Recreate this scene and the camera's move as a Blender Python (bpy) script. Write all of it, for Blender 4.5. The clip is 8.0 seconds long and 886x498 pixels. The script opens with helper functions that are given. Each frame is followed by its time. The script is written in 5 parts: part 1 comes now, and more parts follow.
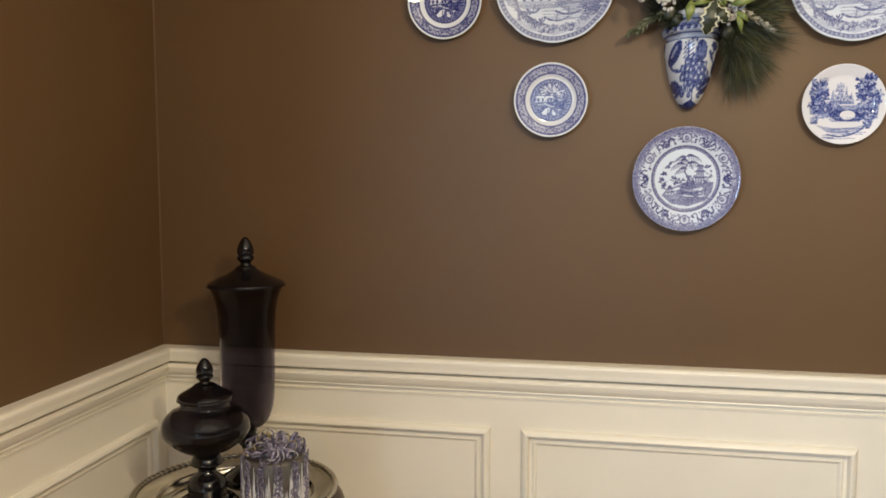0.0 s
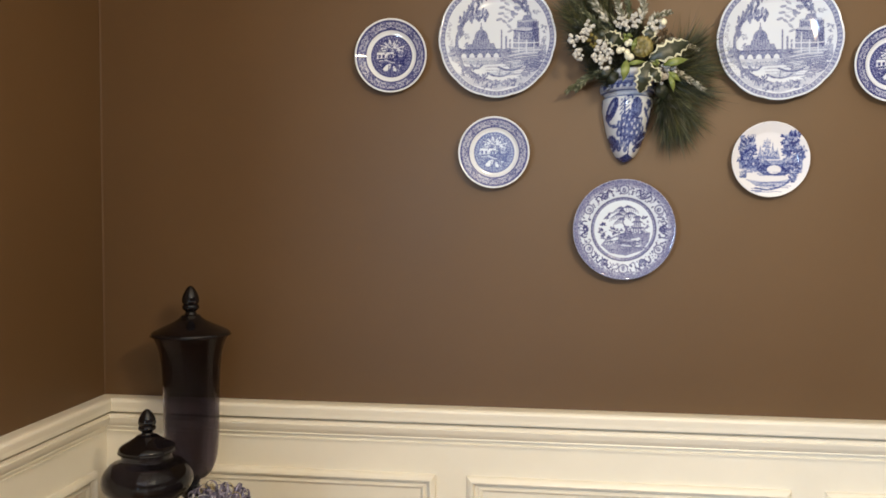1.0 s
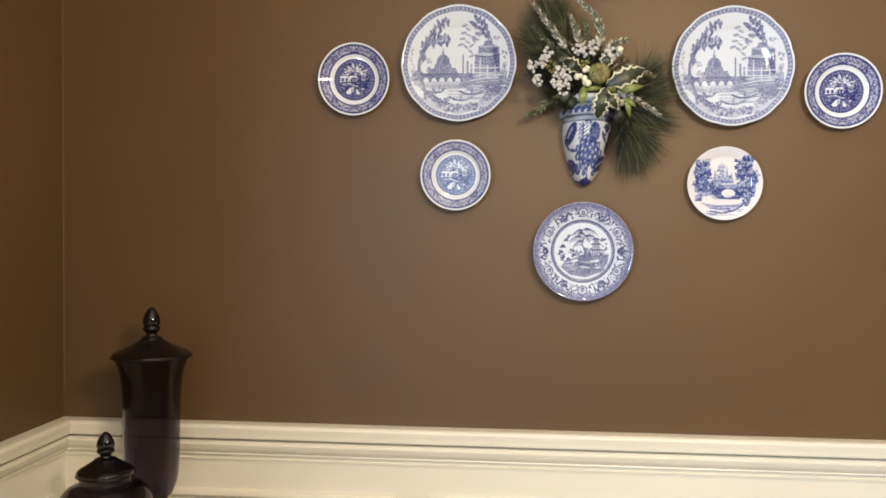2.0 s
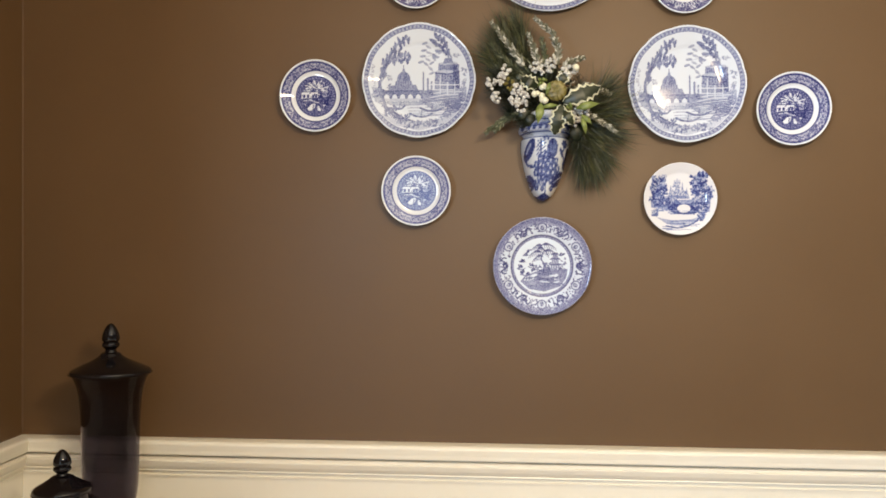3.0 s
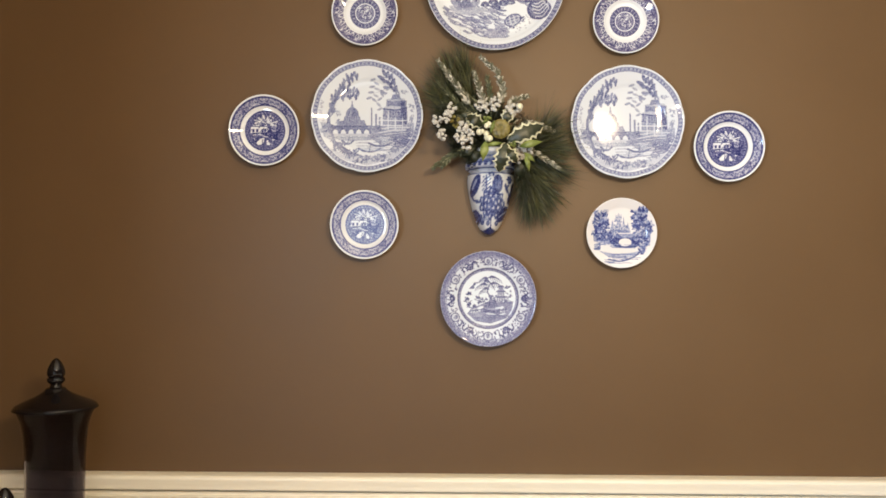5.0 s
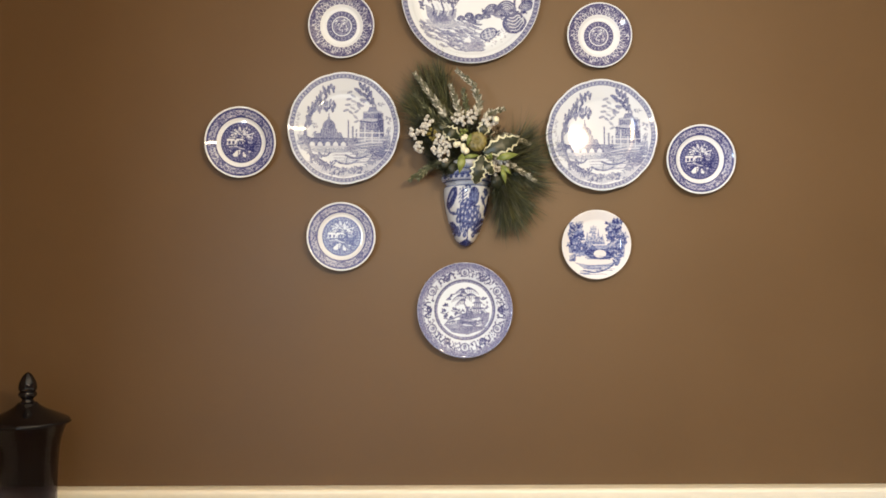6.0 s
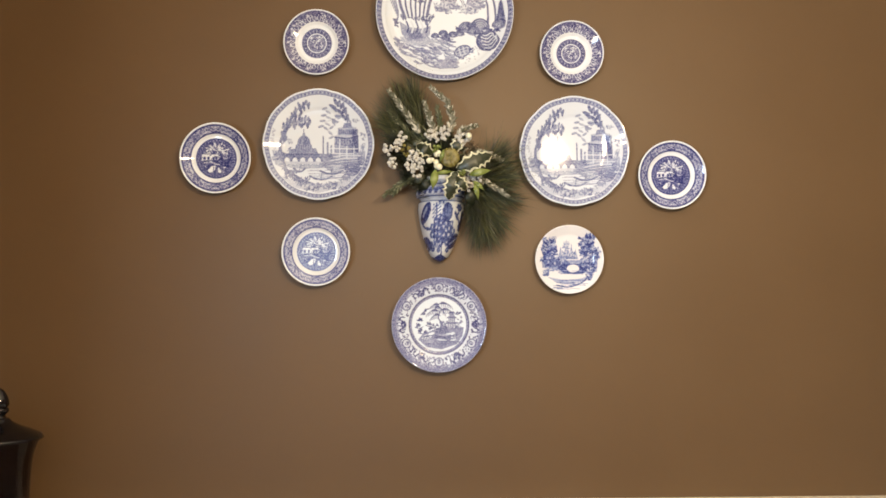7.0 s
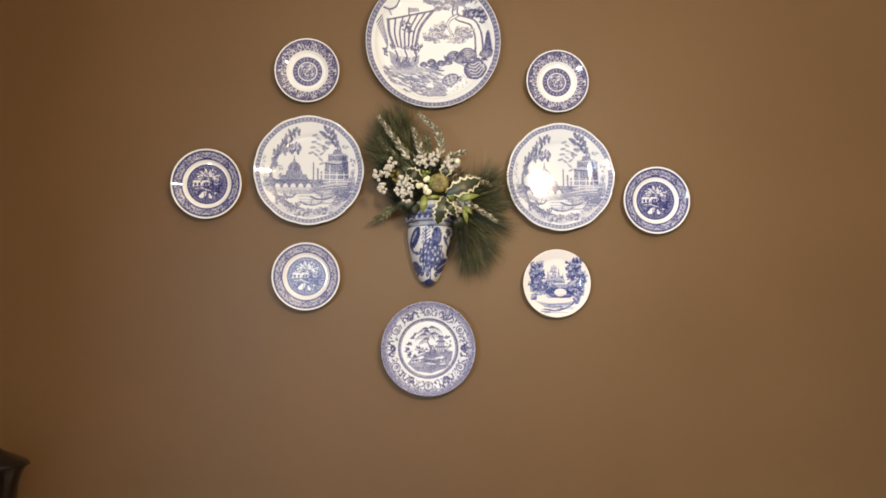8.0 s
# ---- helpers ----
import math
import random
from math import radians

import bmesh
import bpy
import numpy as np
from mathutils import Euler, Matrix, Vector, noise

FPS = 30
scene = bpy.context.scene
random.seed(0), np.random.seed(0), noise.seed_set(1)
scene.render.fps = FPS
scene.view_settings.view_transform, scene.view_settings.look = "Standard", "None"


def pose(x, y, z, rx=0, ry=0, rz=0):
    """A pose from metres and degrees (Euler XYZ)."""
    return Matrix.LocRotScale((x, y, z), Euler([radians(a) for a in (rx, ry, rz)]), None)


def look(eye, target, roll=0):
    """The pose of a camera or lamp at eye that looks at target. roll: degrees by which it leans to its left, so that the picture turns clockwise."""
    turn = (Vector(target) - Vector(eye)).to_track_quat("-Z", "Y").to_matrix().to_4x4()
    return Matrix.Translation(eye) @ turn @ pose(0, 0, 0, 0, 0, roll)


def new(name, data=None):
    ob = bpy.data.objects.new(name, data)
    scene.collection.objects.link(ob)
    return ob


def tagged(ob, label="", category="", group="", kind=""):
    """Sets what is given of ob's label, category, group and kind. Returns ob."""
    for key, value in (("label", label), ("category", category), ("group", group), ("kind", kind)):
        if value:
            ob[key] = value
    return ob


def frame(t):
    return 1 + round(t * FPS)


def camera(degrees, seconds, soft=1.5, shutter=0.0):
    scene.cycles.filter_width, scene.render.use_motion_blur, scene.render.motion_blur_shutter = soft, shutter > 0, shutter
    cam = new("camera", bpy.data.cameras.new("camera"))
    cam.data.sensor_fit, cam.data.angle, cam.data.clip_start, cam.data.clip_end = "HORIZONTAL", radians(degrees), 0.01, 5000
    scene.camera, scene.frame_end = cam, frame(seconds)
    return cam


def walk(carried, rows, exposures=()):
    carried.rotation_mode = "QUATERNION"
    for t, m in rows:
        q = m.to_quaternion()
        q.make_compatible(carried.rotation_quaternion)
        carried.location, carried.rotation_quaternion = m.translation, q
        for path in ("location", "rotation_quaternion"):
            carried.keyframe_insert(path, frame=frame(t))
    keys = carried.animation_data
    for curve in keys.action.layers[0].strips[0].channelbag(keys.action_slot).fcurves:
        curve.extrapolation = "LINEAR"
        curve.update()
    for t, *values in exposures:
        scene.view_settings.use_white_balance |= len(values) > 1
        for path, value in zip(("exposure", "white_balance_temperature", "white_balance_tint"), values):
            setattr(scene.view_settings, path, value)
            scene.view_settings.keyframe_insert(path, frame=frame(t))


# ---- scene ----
cam = camera(56.5, 8.0, 1.7)
PATH = [
    (0, (1.099, -1.908, 1.356), (0.72, 0.047, 1.173), 0.0),
    (0.5, (1.099, -1.921, 1.375), (0.781, 0.05, 1.246), 0.3),
    (1, (1.111, -1.936, 1.379), (0.853, 0.046, 1.292), 0.2),
    (1.5, (1.121, -1.946, 1.39), (0.9, 0.041, 1.321), 0.3),
    (3, (1.176, -1.963, 1.392), (1.04, 0.032, 1.382), 0.2),
    (3.5, (1.186, -1.974, 1.415), (1.077, 0.023, 1.4), 0.2),
    (4, (1.203, -1.982, 1.423), (1.106, 0.016, 1.424), 0.2),
    (4.5, (1.214, -1.989, 1.439), (1.135, 0.009, 1.449), 0.2),
    (6, (1.197, -2.003, 1.444), (1.224, -0.004, 1.49), -0.0),
    (6.5, (1.234, -2.01, 1.445), (1.269, -0.011, 1.505), 0.0),
    (7, (1.229, -2.017, 1.449), (1.286, -0.02, 1.526), -0.1),
    (7.5, (1.232, -2.026, 1.448), (1.3, -0.03, 1.551), -0.1),
    (8, (1.216, -2.037, 1.426), (1.312, -0.046, 1.584), -0.3),
]
walk(cam, [(t, look(eye, target, roll)) for t, eye, target, roll in PATH], [(0.0, -0.54, 6000, 11), (1.0, -0.33, 6000, 11), (4.0, -0.23, 6230, 11), (8.0, -0.17, 6650, 12)])


# ---- light ----
world = bpy.data.worlds.new("world")
scene.world = world
world.use_nodes = True
world.node_tree.nodes["Background"].inputs[0].default_value = (0.55, 0.65, 0.8, 1)
world.node_tree.nodes["Background"].inputs[1].default_value = 0.3


def lamp(name, kind, m, watts, colour, **more):
    data = bpy.data.lights.new(name, kind)
    data.energy, data.color = watts, colour
    if kind == "AREA":
        data.shape, data.size, data.size_y = "RECTANGLE", more["size"], more["size_y"]
    else:
        data.shadow_soft_size = more["size"]
    ob = new(name, data)
    ob.matrix_world = m
    return ob


WARM = (1.0, 0.775, 0.465)
# bulbs of the dining room's unseen chandelier; the last two are fill, added to warm the left
for x, y, z, watts in ((1.725, -1.76, 1.93, 38), (1.865, -1.82, 1.985, 38), (1.37, -1.64, 1.90, 24), (0.98, -1.50, 1.76, 13)):
    lamp("chandelier_and_fill_bulb", "POINT", pose(x, y, z), watts, WARM, size=0.025)
# daylight in the openings of the west and south windows
lamp("window_daylight", "AREA", pose(-0.137, -3.2, 1.325, 90, 0, -90), 165, (0.60, 0.81, 1.0), size=1.0, size_y=0.75)
lamp("window_daylight", "AREA", pose(0.55, -4.45, 1.35, 90, 0, 0), 4.2, (0.60, 0.81, 1.0), size=0.5, size_y=0.6)


# ---- materials ----
def material(name, colour=(0.8, 0.8, 0.8), rough=0.5, metal=0.0, **more):
    m = bpy.data.materials.new(name)
    m.use_nodes = True
    b = m.node_tree.nodes["Principled BSDF"]
    b.inputs["Base Color"].default_value = (*colour, 1)
    b.inputs["Roughness"].default_value = rough
    b.inputs["Metallic"].default_value = metal
    for key, value in more.items():
        b.inputs[key.replace("_", " ")].default_value = value
    return m, m.node_tree, b


def node(tree, kind, **values):
    n = tree.nodes.new(kind)
    for key, value in values.items():
        n.inputs[key.replace("_", " ")].default_value = value
    return n


def grained(name, a, b_, scale, rough, bump=0.1, fine=300.0, metal=0.0, rough_var=0.08, **more):
    """A surface with slow stains between two colours, fine grain and relief, at real size."""
    m, tree, b = material(name, a, rough, metal, **more)
    co = tree.nodes.new("ShaderNodeTexCoord")
    n1 = node(tree, "ShaderNodeTexNoise", Scale=scale, Detail=5.0, Roughness=0.6)
    n2 = node(tree, "ShaderNodeTexNoise", Scale=fine, Detail=3.0)
    for n in (n1, n2):
        tree.links.new(co.outputs["Object"], n.inputs["Vector"])
    ramp = tree.nodes.new("ShaderNodeValToRGB")
    ramp.color_ramp.elements[0].position, ramp.color_ramp.elements[1].position = 0.35, 0.68
    ramp.color_ramp.elements[0].color, ramp.color_ramp.elements[1].color = (*a, 1), (*b_, 1)
    tree.links.new(n1.outputs["Fac"], ramp.inputs["Fac"])
    tree.links.new(ramp.outputs["Color"], b.inputs["Base Color"])
    mr = node(tree, "ShaderNodeMapRange", To_Min=max(rough - rough_var, 0.02), To_Max=rough + rough_var)
    tree.links.new(n1.outputs["Fac"], mr.inputs["Value"])
    tree.links.new(mr.outputs["Result"], b.inputs["Roughness"])
    bp = node(tree, "ShaderNodeBump", Strength=bump, Distance=0.0006)
    tree.links.new(n2.outputs["Fac"], bp.inputs["Height"])
    tree.links.new(bp.outputs["Normal"], b.inputs["Normal"])
    return m


def glazed(name, white, pale, deep, rough=0.05):
    """Glazed pottery whose printed decoration lies in the mesh's own 'ink' layer."""
    m, tree, b = material(name, white, rough, 0.0, IOR=1.5)
    at = tree.nodes.new("ShaderNodeAttribute")
    at.attribute_name = "ink"
    co = tree.nodes.new("ShaderNodeTexCoord")
    n = node(tree, "ShaderNodeTexNoise", Scale=360.0, Detail=2.0)
    n2 = node(tree, "ShaderNodeTexNoise", Scale=9.0, Detail=3.0)
    tree.links.new(co.outputs["Object"], n.inputs["Vector"])
    tree.links.new(co.outputs["Object"], n2.inputs["Vector"])
    mr = node(tree, "ShaderNodeMapRange", From_Min=0.3, From_Max=0.7, To_Min=0.6, To_Max=1.4)
    tree.links.new(n.outputs["Fac"], mr.inputs["Value"])
    mul = tree.nodes.new("ShaderNodeMath")
    mul.operation = "MULTIPLY"
    tree.links.new(at.outputs["Fac"], mul.inputs[0])
    tree.links.new(mr.outputs["Result"], mul.inputs[1])
    ramp = tree.nodes.new("ShaderNodeValToRGB")
    e = ramp.color_ramp.elements
    e[0].position, e[0].color = 0.0, (*white, 1)
    e[1].position, e[1].color = 1.0, (*deep, 1)
    mid = e.new(0.5)
    mid.color = (*pale, 1)
    tree.links.new(mul.outputs["Value"], ramp.inputs["Fac"])
    tree.links.new(ramp.outputs["Color"], b.inputs["Base Color"])
    r = node(tree, "ShaderNodeMapRange", To_Min=rough - 0.04, To_Max=rough + 0.05)
    tree.links.new(n2.outputs["Fac"], r.inputs["Value"])
    tree.links.new(r.outputs["Result"], b.inputs["Roughness"])
    bp = node(tree, "ShaderNodeBump", Strength=0.06, Distance=0.002)
    tree.links.new(n2.outputs["Fac"], bp.inputs["Height"])
    tree.links.new(bp.outputs["Normal"], b.inputs["Normal"])
    return m


BROWN = grained("brown_wall_paint", (0.104, 0.0565, 0.0215), (0.117, 0.0645, 0.0255), 2.2, 0.52, 0.25, 260.0)
CREAM = grained("cream_gloss_paint", (0.83, 0.785, 0.68), (0.87, 0.825, 0.72), 3.0, 0.33, 0.12, 90.0)
CEIL = grained("white_ceiling_paint", (0.76, 0.75, 0.72), (0.82, 0.81, 0.78), 2.0, 0.8, 0.2)
OAK = grained("brown_oak_floor", (0.16, 0.085, 0.04), (0.26, 0.15, 0.075), 6.0, 0.35, 0.1)
DARKWOOD = grained("dark_table_wood", (0.035, 0.018, 0.01), (0.07, 0.035, 0.018), 12.0, 0.3, 0.1)
SILVER = grained("mottled_silver", (0.46, 0.43, 0.37), (0.66, 0.62, 0.54), 14.0, 0.12, 0.08, 200.0, 1.0)
WILLOW = glazed("deep_blue_willow_glaze", (0.70, 0.75, 0.84), (0.21, 0.225, 0.42), (0.025, 0.032, 0.15))
# willow blue with the window's glare put into lighter inks
WILLOW_GLARE = glazed("glare_pale_willow_glaze", (0.70, 0.75, 0.84), (0.33, 0.36, 0.56), (0.065, 0.078, 0.25))
SAUCER_BLUE = glazed("violet_blue_saucer_glaze", (0.67, 0.72, 0.82), (0.21, 0.215, 0.36), (0.04, 0.04, 0.14))
ITALIAN = glazed("pale_blue_landscape_glaze", (0.62, 0.68, 0.80), (0.25, 0.285, 0.46), (0.055, 0.065, 0.20))
DINNER = glazed("violet_blue_willow_glaze", (0.68, 0.76, 0.89), (0.25, 0.267, 0.45), (0.042, 0.047, 0.165))
COTTAGE = glazed("warm_white_cottage_glaze", (0.72, 0.73, 0.80), (0.19, 0.24, 0.47), (0.025, 0.035, 0.18))
SHIP = glazed("ship_platter_glaze", (0.64, 0.70, 0.81), (0.215, 0.235, 0.39), (0.035, 0.04, 0.15))
DELFT = glazed("delft_vase_glaze", (0.68, 0.73, 0.80), (0.13, 0.175, 0.40), (0.012, 0.018, 0.12), 0.07)


def tinted_glass(name, colour, ior, rough=0.03):
    m, tree, b = material(name, colour, rough, 0.0, IOR=ior, Transmission_Weight=1.0)
    co = tree.nodes.new("ShaderNodeTexCoord")
    n = node(tree, "ShaderNodeTexNoise", Scale=25.0, Detail=2.0)
    tree.links.new(co.outputs["Object"], n.inputs["Vector"])
    bp = node(tree, "ShaderNodeBump", Strength=0.05, Distance=0.002)
    tree.links.new(n.outputs["Fac"], bp.inputs["Height"])
    tree.links.new(bp.outputs["Normal"], b.inputs["Normal"])
    return m


PURPLE_GLASS = tinted_glass("smoky_purple_glass", (0.33, 0.305, 0.37), 1.23)
DARK_GLASS = tinted_glass("near_black_purple_glass", (0.18, 0.17, 0.21), 1.36)
BLACK_GLASS = grained("black_glass", (0.003, 0.0025, 0.004), (0.006, 0.005, 0.007), 8.0, 0.06, 0.03, 60.0, rough_var=0.03)


def leafy(name, a, b_, rough=0.5, scale=60.0):
    m = grained(name, a, b_, scale, rough, 0.2, 500.0)
    return m


def needled(name, dark, mid, light):
    """Needles that differ in tone from one to the next."""
    m, tree, b = material(name, mid, 0.45)
    geo = tree.nodes.new("ShaderNodeNewGeometry")
    ramp = tree.nodes.new("ShaderNodeValToRGB")
    e = ramp.color_ramp.elements
    e[0].position, e[0].color = 0.25, (*dark, 1)
    e[1].position, e[1].color = 1.0, (*light, 1)
    e.new(0.7).color = (*mid, 1)
    tree.links.new(geo.outputs["Random Per Island"], ramp.inputs["Fac"])
    tree.links.new(ramp.outputs["Color"], b.inputs["Base Color"])
    return m


PINE = needled("dark_pine_green", (0.007, 0.010, 0.002), (0.036, 0.045, 0.010), (0.115, 0.115, 0.042))
# darker copy of the pine colour: the bouquet's inner shade put into the needles
PINE_SHADE = needled("shaded_pine_green", (0.004, 0.006, 0.003), (0.012, 0.017, 0.006), (0.032, 0.040, 0.014))
HOLLY_GREEN = leafy("dark_holly_green", (0.010, 0.015, 0.007), (0.028, 0.036, 0.018), 0.42)
HOLLY_CREAM = leafy("cream_leaf_edge", (0.52, 0.53, 0.40), (0.68, 0.68, 0.54), 0.45)
LIME = leafy("yellow_green_leaf", (0.085, 0.12, 0.022), (0.21, 0.25, 0.07), 0.4, 45.0)
SAGE = needled("grey_green_fern", (0.045, 0.055, 0.026), (0.10, 0.115, 0.06), (0.26, 0.26, 0.17))
FROST = grained("frosted_silver_berry", (0.34, 0.34, 0.33), (0.72, 0.72, 0.72), 180.0, 0.3, 0.3, 600.0, 0.1)
FROST_LEAF = needled("frosted_grey_green_leaflet", (0.08, 0.085, 0.055), (0.21, 0.21, 0.175), (0.62, 0.61, 0.56))
PEARL = grained("pearl_white_berry", (0.62, 0.62, 0.48), (0.78, 0.77, 0.64), 50.0, 0.3, 0.1)
POD = leafy("olive_seed_pod", (0.09, 0.078, 0.015), (0.22, 0.185, 0.045), 0.45)
TWIG = leafy("brown_twig", (0.06, 0.04, 0.02), (0.12, 0.08, 0.045), 0.7)
BOXGREY = grained("pewter_grey_wrap", (0.10, 0.092, 0.08), (0.17, 0.155, 0.135), 30.0, 0.35, 0.15, 300.0, 0.4)
RIBBON = grained("shiny_violet_ribbon", (0.15, 0.13, 0.24), (0.46, 0.44, 0.56), 140.0, 0.2, 0.2, 300.0, 0.35)
TINSEL = grained("silver_tinsel", (0.62, 0.62, 0.66), (0.85, 0.85, 0.88), 120.0, 0.2, 0.1, 300.0, 0.2)
GOLDWIRE = grained("gold_wire", (0.55, 0.45, 0.2), (0.7, 0.6, 0.3), 50.0, 0.3, 0.1, 300.0, 0.9)


# ---- building helpers ----
def mesh(name, verts, faces, mats, smooth=True, face_mats=None):
    me = bpy.data.meshes.new(name)
    me.from_pydata([tuple(v) for v in verts], [], [tuple(f) for f in faces])
    for m in mats if isinstance(mats, (list, tuple)) else (mats,):
        me.materials.append(m)
    me.polygons.foreach_set("use_smooth", [smooth] * len(me.polygons))
    if face_mats is not None:
        me.polygons.foreach_set("material_index", face_mats)
    me.update()
    return me


def piece(name, me, parent=None, label="", m=None):
    ob = new(name, me)
    if parent is not None:
        ob.parent = parent
    if m is not None:
        ob.matrix_basis = m
    if label:
        tagged(ob, label=label)
    return ob


def part(name, bm, mat, parent, label="", smooth=False):
    me = bpy.data.meshes.new(name)
    bm.to_mesh(me)
    bm.free()
    me.materials.append(mat)
    me.polygons.foreach_set("use_smooth", [smooth] * len(me.polygons))
    return piece(name, me, parent, label)


def block(x0, x1, y0, y1, z0, z1, bevel=0.0):
    bm = bmesh.new()
    bmesh.ops.create_cube(bm, size=1, matrix=Matrix.LocRotScale(((x0 + x1) / 2, (y0 + y1) / 2, (z0 + z1) / 2), None, (x1 - x0, y1 - y0, z1 - z0)))
    if bevel:
        bmesh.ops.bevel(bm, geom=bm.edges[:], offset=bevel, segments=2, affect="EDGES")
    return bm


def revolve(profile, segs=64, sx=1.0, sy=1.0):
    """Verts and faces of a profile of (radius, height) turned about z; the ends are closed where the radius is 0."""
    verts, faces = [], []
    for r, z in profile:
        for i in range(segs):
            a = 2 * math.pi * i / segs
            verts.append((r * sx * math.cos(a), r * sy * math.sin(a), z))
    for k in range(len(profile) - 1):
        for i in range(segs):
            j = (i + 1) % segs
            faces.append((k * segs + i, k * segs + j, (k + 1) * segs + j, (k + 1) * segs + i))
    return verts, faces


def smooth_profile(points, steps=6):
    """Catmull-Rom through profile points."""
    p = [np.array(q, float) for q in points]
    p = [2 * p[0] - p[1]] + p + [2 * p[-1] - p[-2]]
    out = []
    for i in range(1, len(p) - 2):
        for s in range(steps):
            t = s / steps
            out.append(0.5 * (2 * p[i] + (p[i + 1] - p[i - 1]) * t + (2 * p[i - 1] - 5 * p[i] + 4 * p[i + 1] - p[i + 2]) * t * t + (3 * p[i] - p[i - 1] - 3 * p[i + 1] + p[i + 2]) * t ** 3))
    out.append(p[-2])
    return [(max(float(a), 0.0), float(b)) for a, b in out]


def tube(points, radius, sides=5, taper=1.0):
    """Verts and faces of a round wire along points."""
    pts = [Vector(q) for q in points]
    verts, faces = [], []
    for i, q in enumerate(pts):
        d = (pts[min(i + 1, len(pts) - 1)] - pts[max(i - 1, 0)]).normalized()
        u = d.orthogonal().normalized()
        v = d.cross(u)
        r = radius * (1 + (taper - 1) * i / max(len(pts) - 1, 1))
        for k in range(sides):
            a = 2 * math.pi * k / sides
            verts.append(q + (u * math.cos(a) + v * math.sin(a)) * r)
    for i in range(len(pts) - 1):
        for k in range(sides):
            j = (k + 1) % sides
            faces.append((i * sides + k, i * sides + j, (i + 1) * sides + j, (i + 1) * sides + k))
    return verts, faces


def gather(bits):
    """Joins several (verts, faces) of one part."""
    verts, faces = [], []
    for v, f in bits:
        n = len(verts)
        verts.extend(v)
        faces.extend(tuple(i + n for i in q) for q in f)
    return verts, faces


def extrude_run(profile, start, end, out, cut0=0.0, cut1=0.0):
    """A moulding: profile of (depth, height) swept from start to end, standing off along out; cut0 and cut1 mitre its ends."""
    s, e, o = Vector(start), Vector(end), Vector(out)
    d = (e - s).normalized()
    up = Vector((0, 0, 1))
    verts, faces, n = [], [], len(profile)
    for depth, h in profile:
        verts.append(s + o * depth + up * h + d * depth * cut0)
    for depth, h in profile:
        verts.append(e + o * depth + up * h - d * depth * cut1)
    for i in range(n - 1):
        faces.append((i, i + 1, n + i + 1, n + i))
    faces.append(tuple(range(n)))
    faces.append(tuple(range(2 * n - 1, n - 1, -1)))
    return verts, faces


# ---- the room ----
ROOM_X, ROOM_Y, ROOM_Z = 4.2, -4.4, 2.65
RAIL = 0.92


def structure(name, bm, mat, label, category):
    ob = part(name, bm, mat, None)
    return tagged(ob, label=label, category=category, kind="structure")


structure("floor", block(-0.2, ROOM_X + 0.2, ROOM_Y - 0.2, 0.2, -0.1, 0.0), OAK, "brown oak floor of the dining room", "floor")
structure("ceiling", block(-0.2, ROOM_X + 0.2, ROOM_Y - 0.2, 0.2, ROOM_Z, ROOM_Z + 0.1), CEIL, "plain white painted ceiling", "ceiling")
structure("wall_north", block(-0.14, ROOM_X + 0.14, 0.0, 0.14, 0.0, ROOM_Z), BROWN, "matt chocolate brown painted wall with hanging plates", "wall")
structure("wall_east", block(ROOM_X, ROOM_X + 0.14, ROOM_Y, -0.002, 0.0, ROOM_Z), BROWN, "plain chocolate brown painted wall", "wall")
WIN_Y0, WIN_Y1, WIN_Z0, WIN_Z1 = -3.7, -2.7, 0.95, 1.7


def joined(blocks):
    """One bmesh of several blocks (x0, x1, y0, y1, z0, z1)."""
    bm = bmesh.new()
    for b in blocks:
        b2 = block(*b)
        me = bpy.data.meshes.new("wall_bit")
        b2.to_mesh(me)
        b2.free()
        bm.from_mesh(me)
        bpy.data.meshes.remove(me)
    return bm


structure("wall_west", joined(((-0.14, 0.0, WIN_Y1, -0.002, 0.0, ROOM_Z), (-0.14, 0.0, ROOM_Y, WIN_Y0, 0.0, ROOM_Z), (-0.14, 0.0, WIN_Y0, WIN_Y1, WIN_Z1, ROOM_Z), (-0.14, 0.0, WIN_Y0, WIN_Y1, 0.0, WIN_Z0))), BROWN, "chocolate brown painted wall meeting the plate wall at the corner", "wall")
structure("wall_south", joined([(x0, x1, ROOM_Y - 0.14, ROOM_Y, z0, z1) for x0, x1, z0, z1 in ((-0.14, 0.3, 0.0, ROOM_Z), (0.8, ROOM_X + 0.14, 0.0, ROOM_Z), (0.3, 0.8, 0.0, 1.05), (0.3, 0.8, 1.65, ROOM_Z))]), BROWN, "chocolate brown painted wall with a small window opening", "wall")

CAULK = grained("brown_corner_caulk", (0.12, 0.07, 0.035), (0.15, 0.09, 0.05), 5.0, 0.55, 0.2)
V, F = tube([(0.0012, -0.0012, RAIL), (0.0012, -0.0012, 1.6), (0.0012, -0.0012, ROOM_Z)], 0.0017, 8)
tagged(piece("corner_trim", mesh("corner_trim", V, F, CAULK)), label="thin painted caulk bead in the wall corner", category="trim", kind="structure")

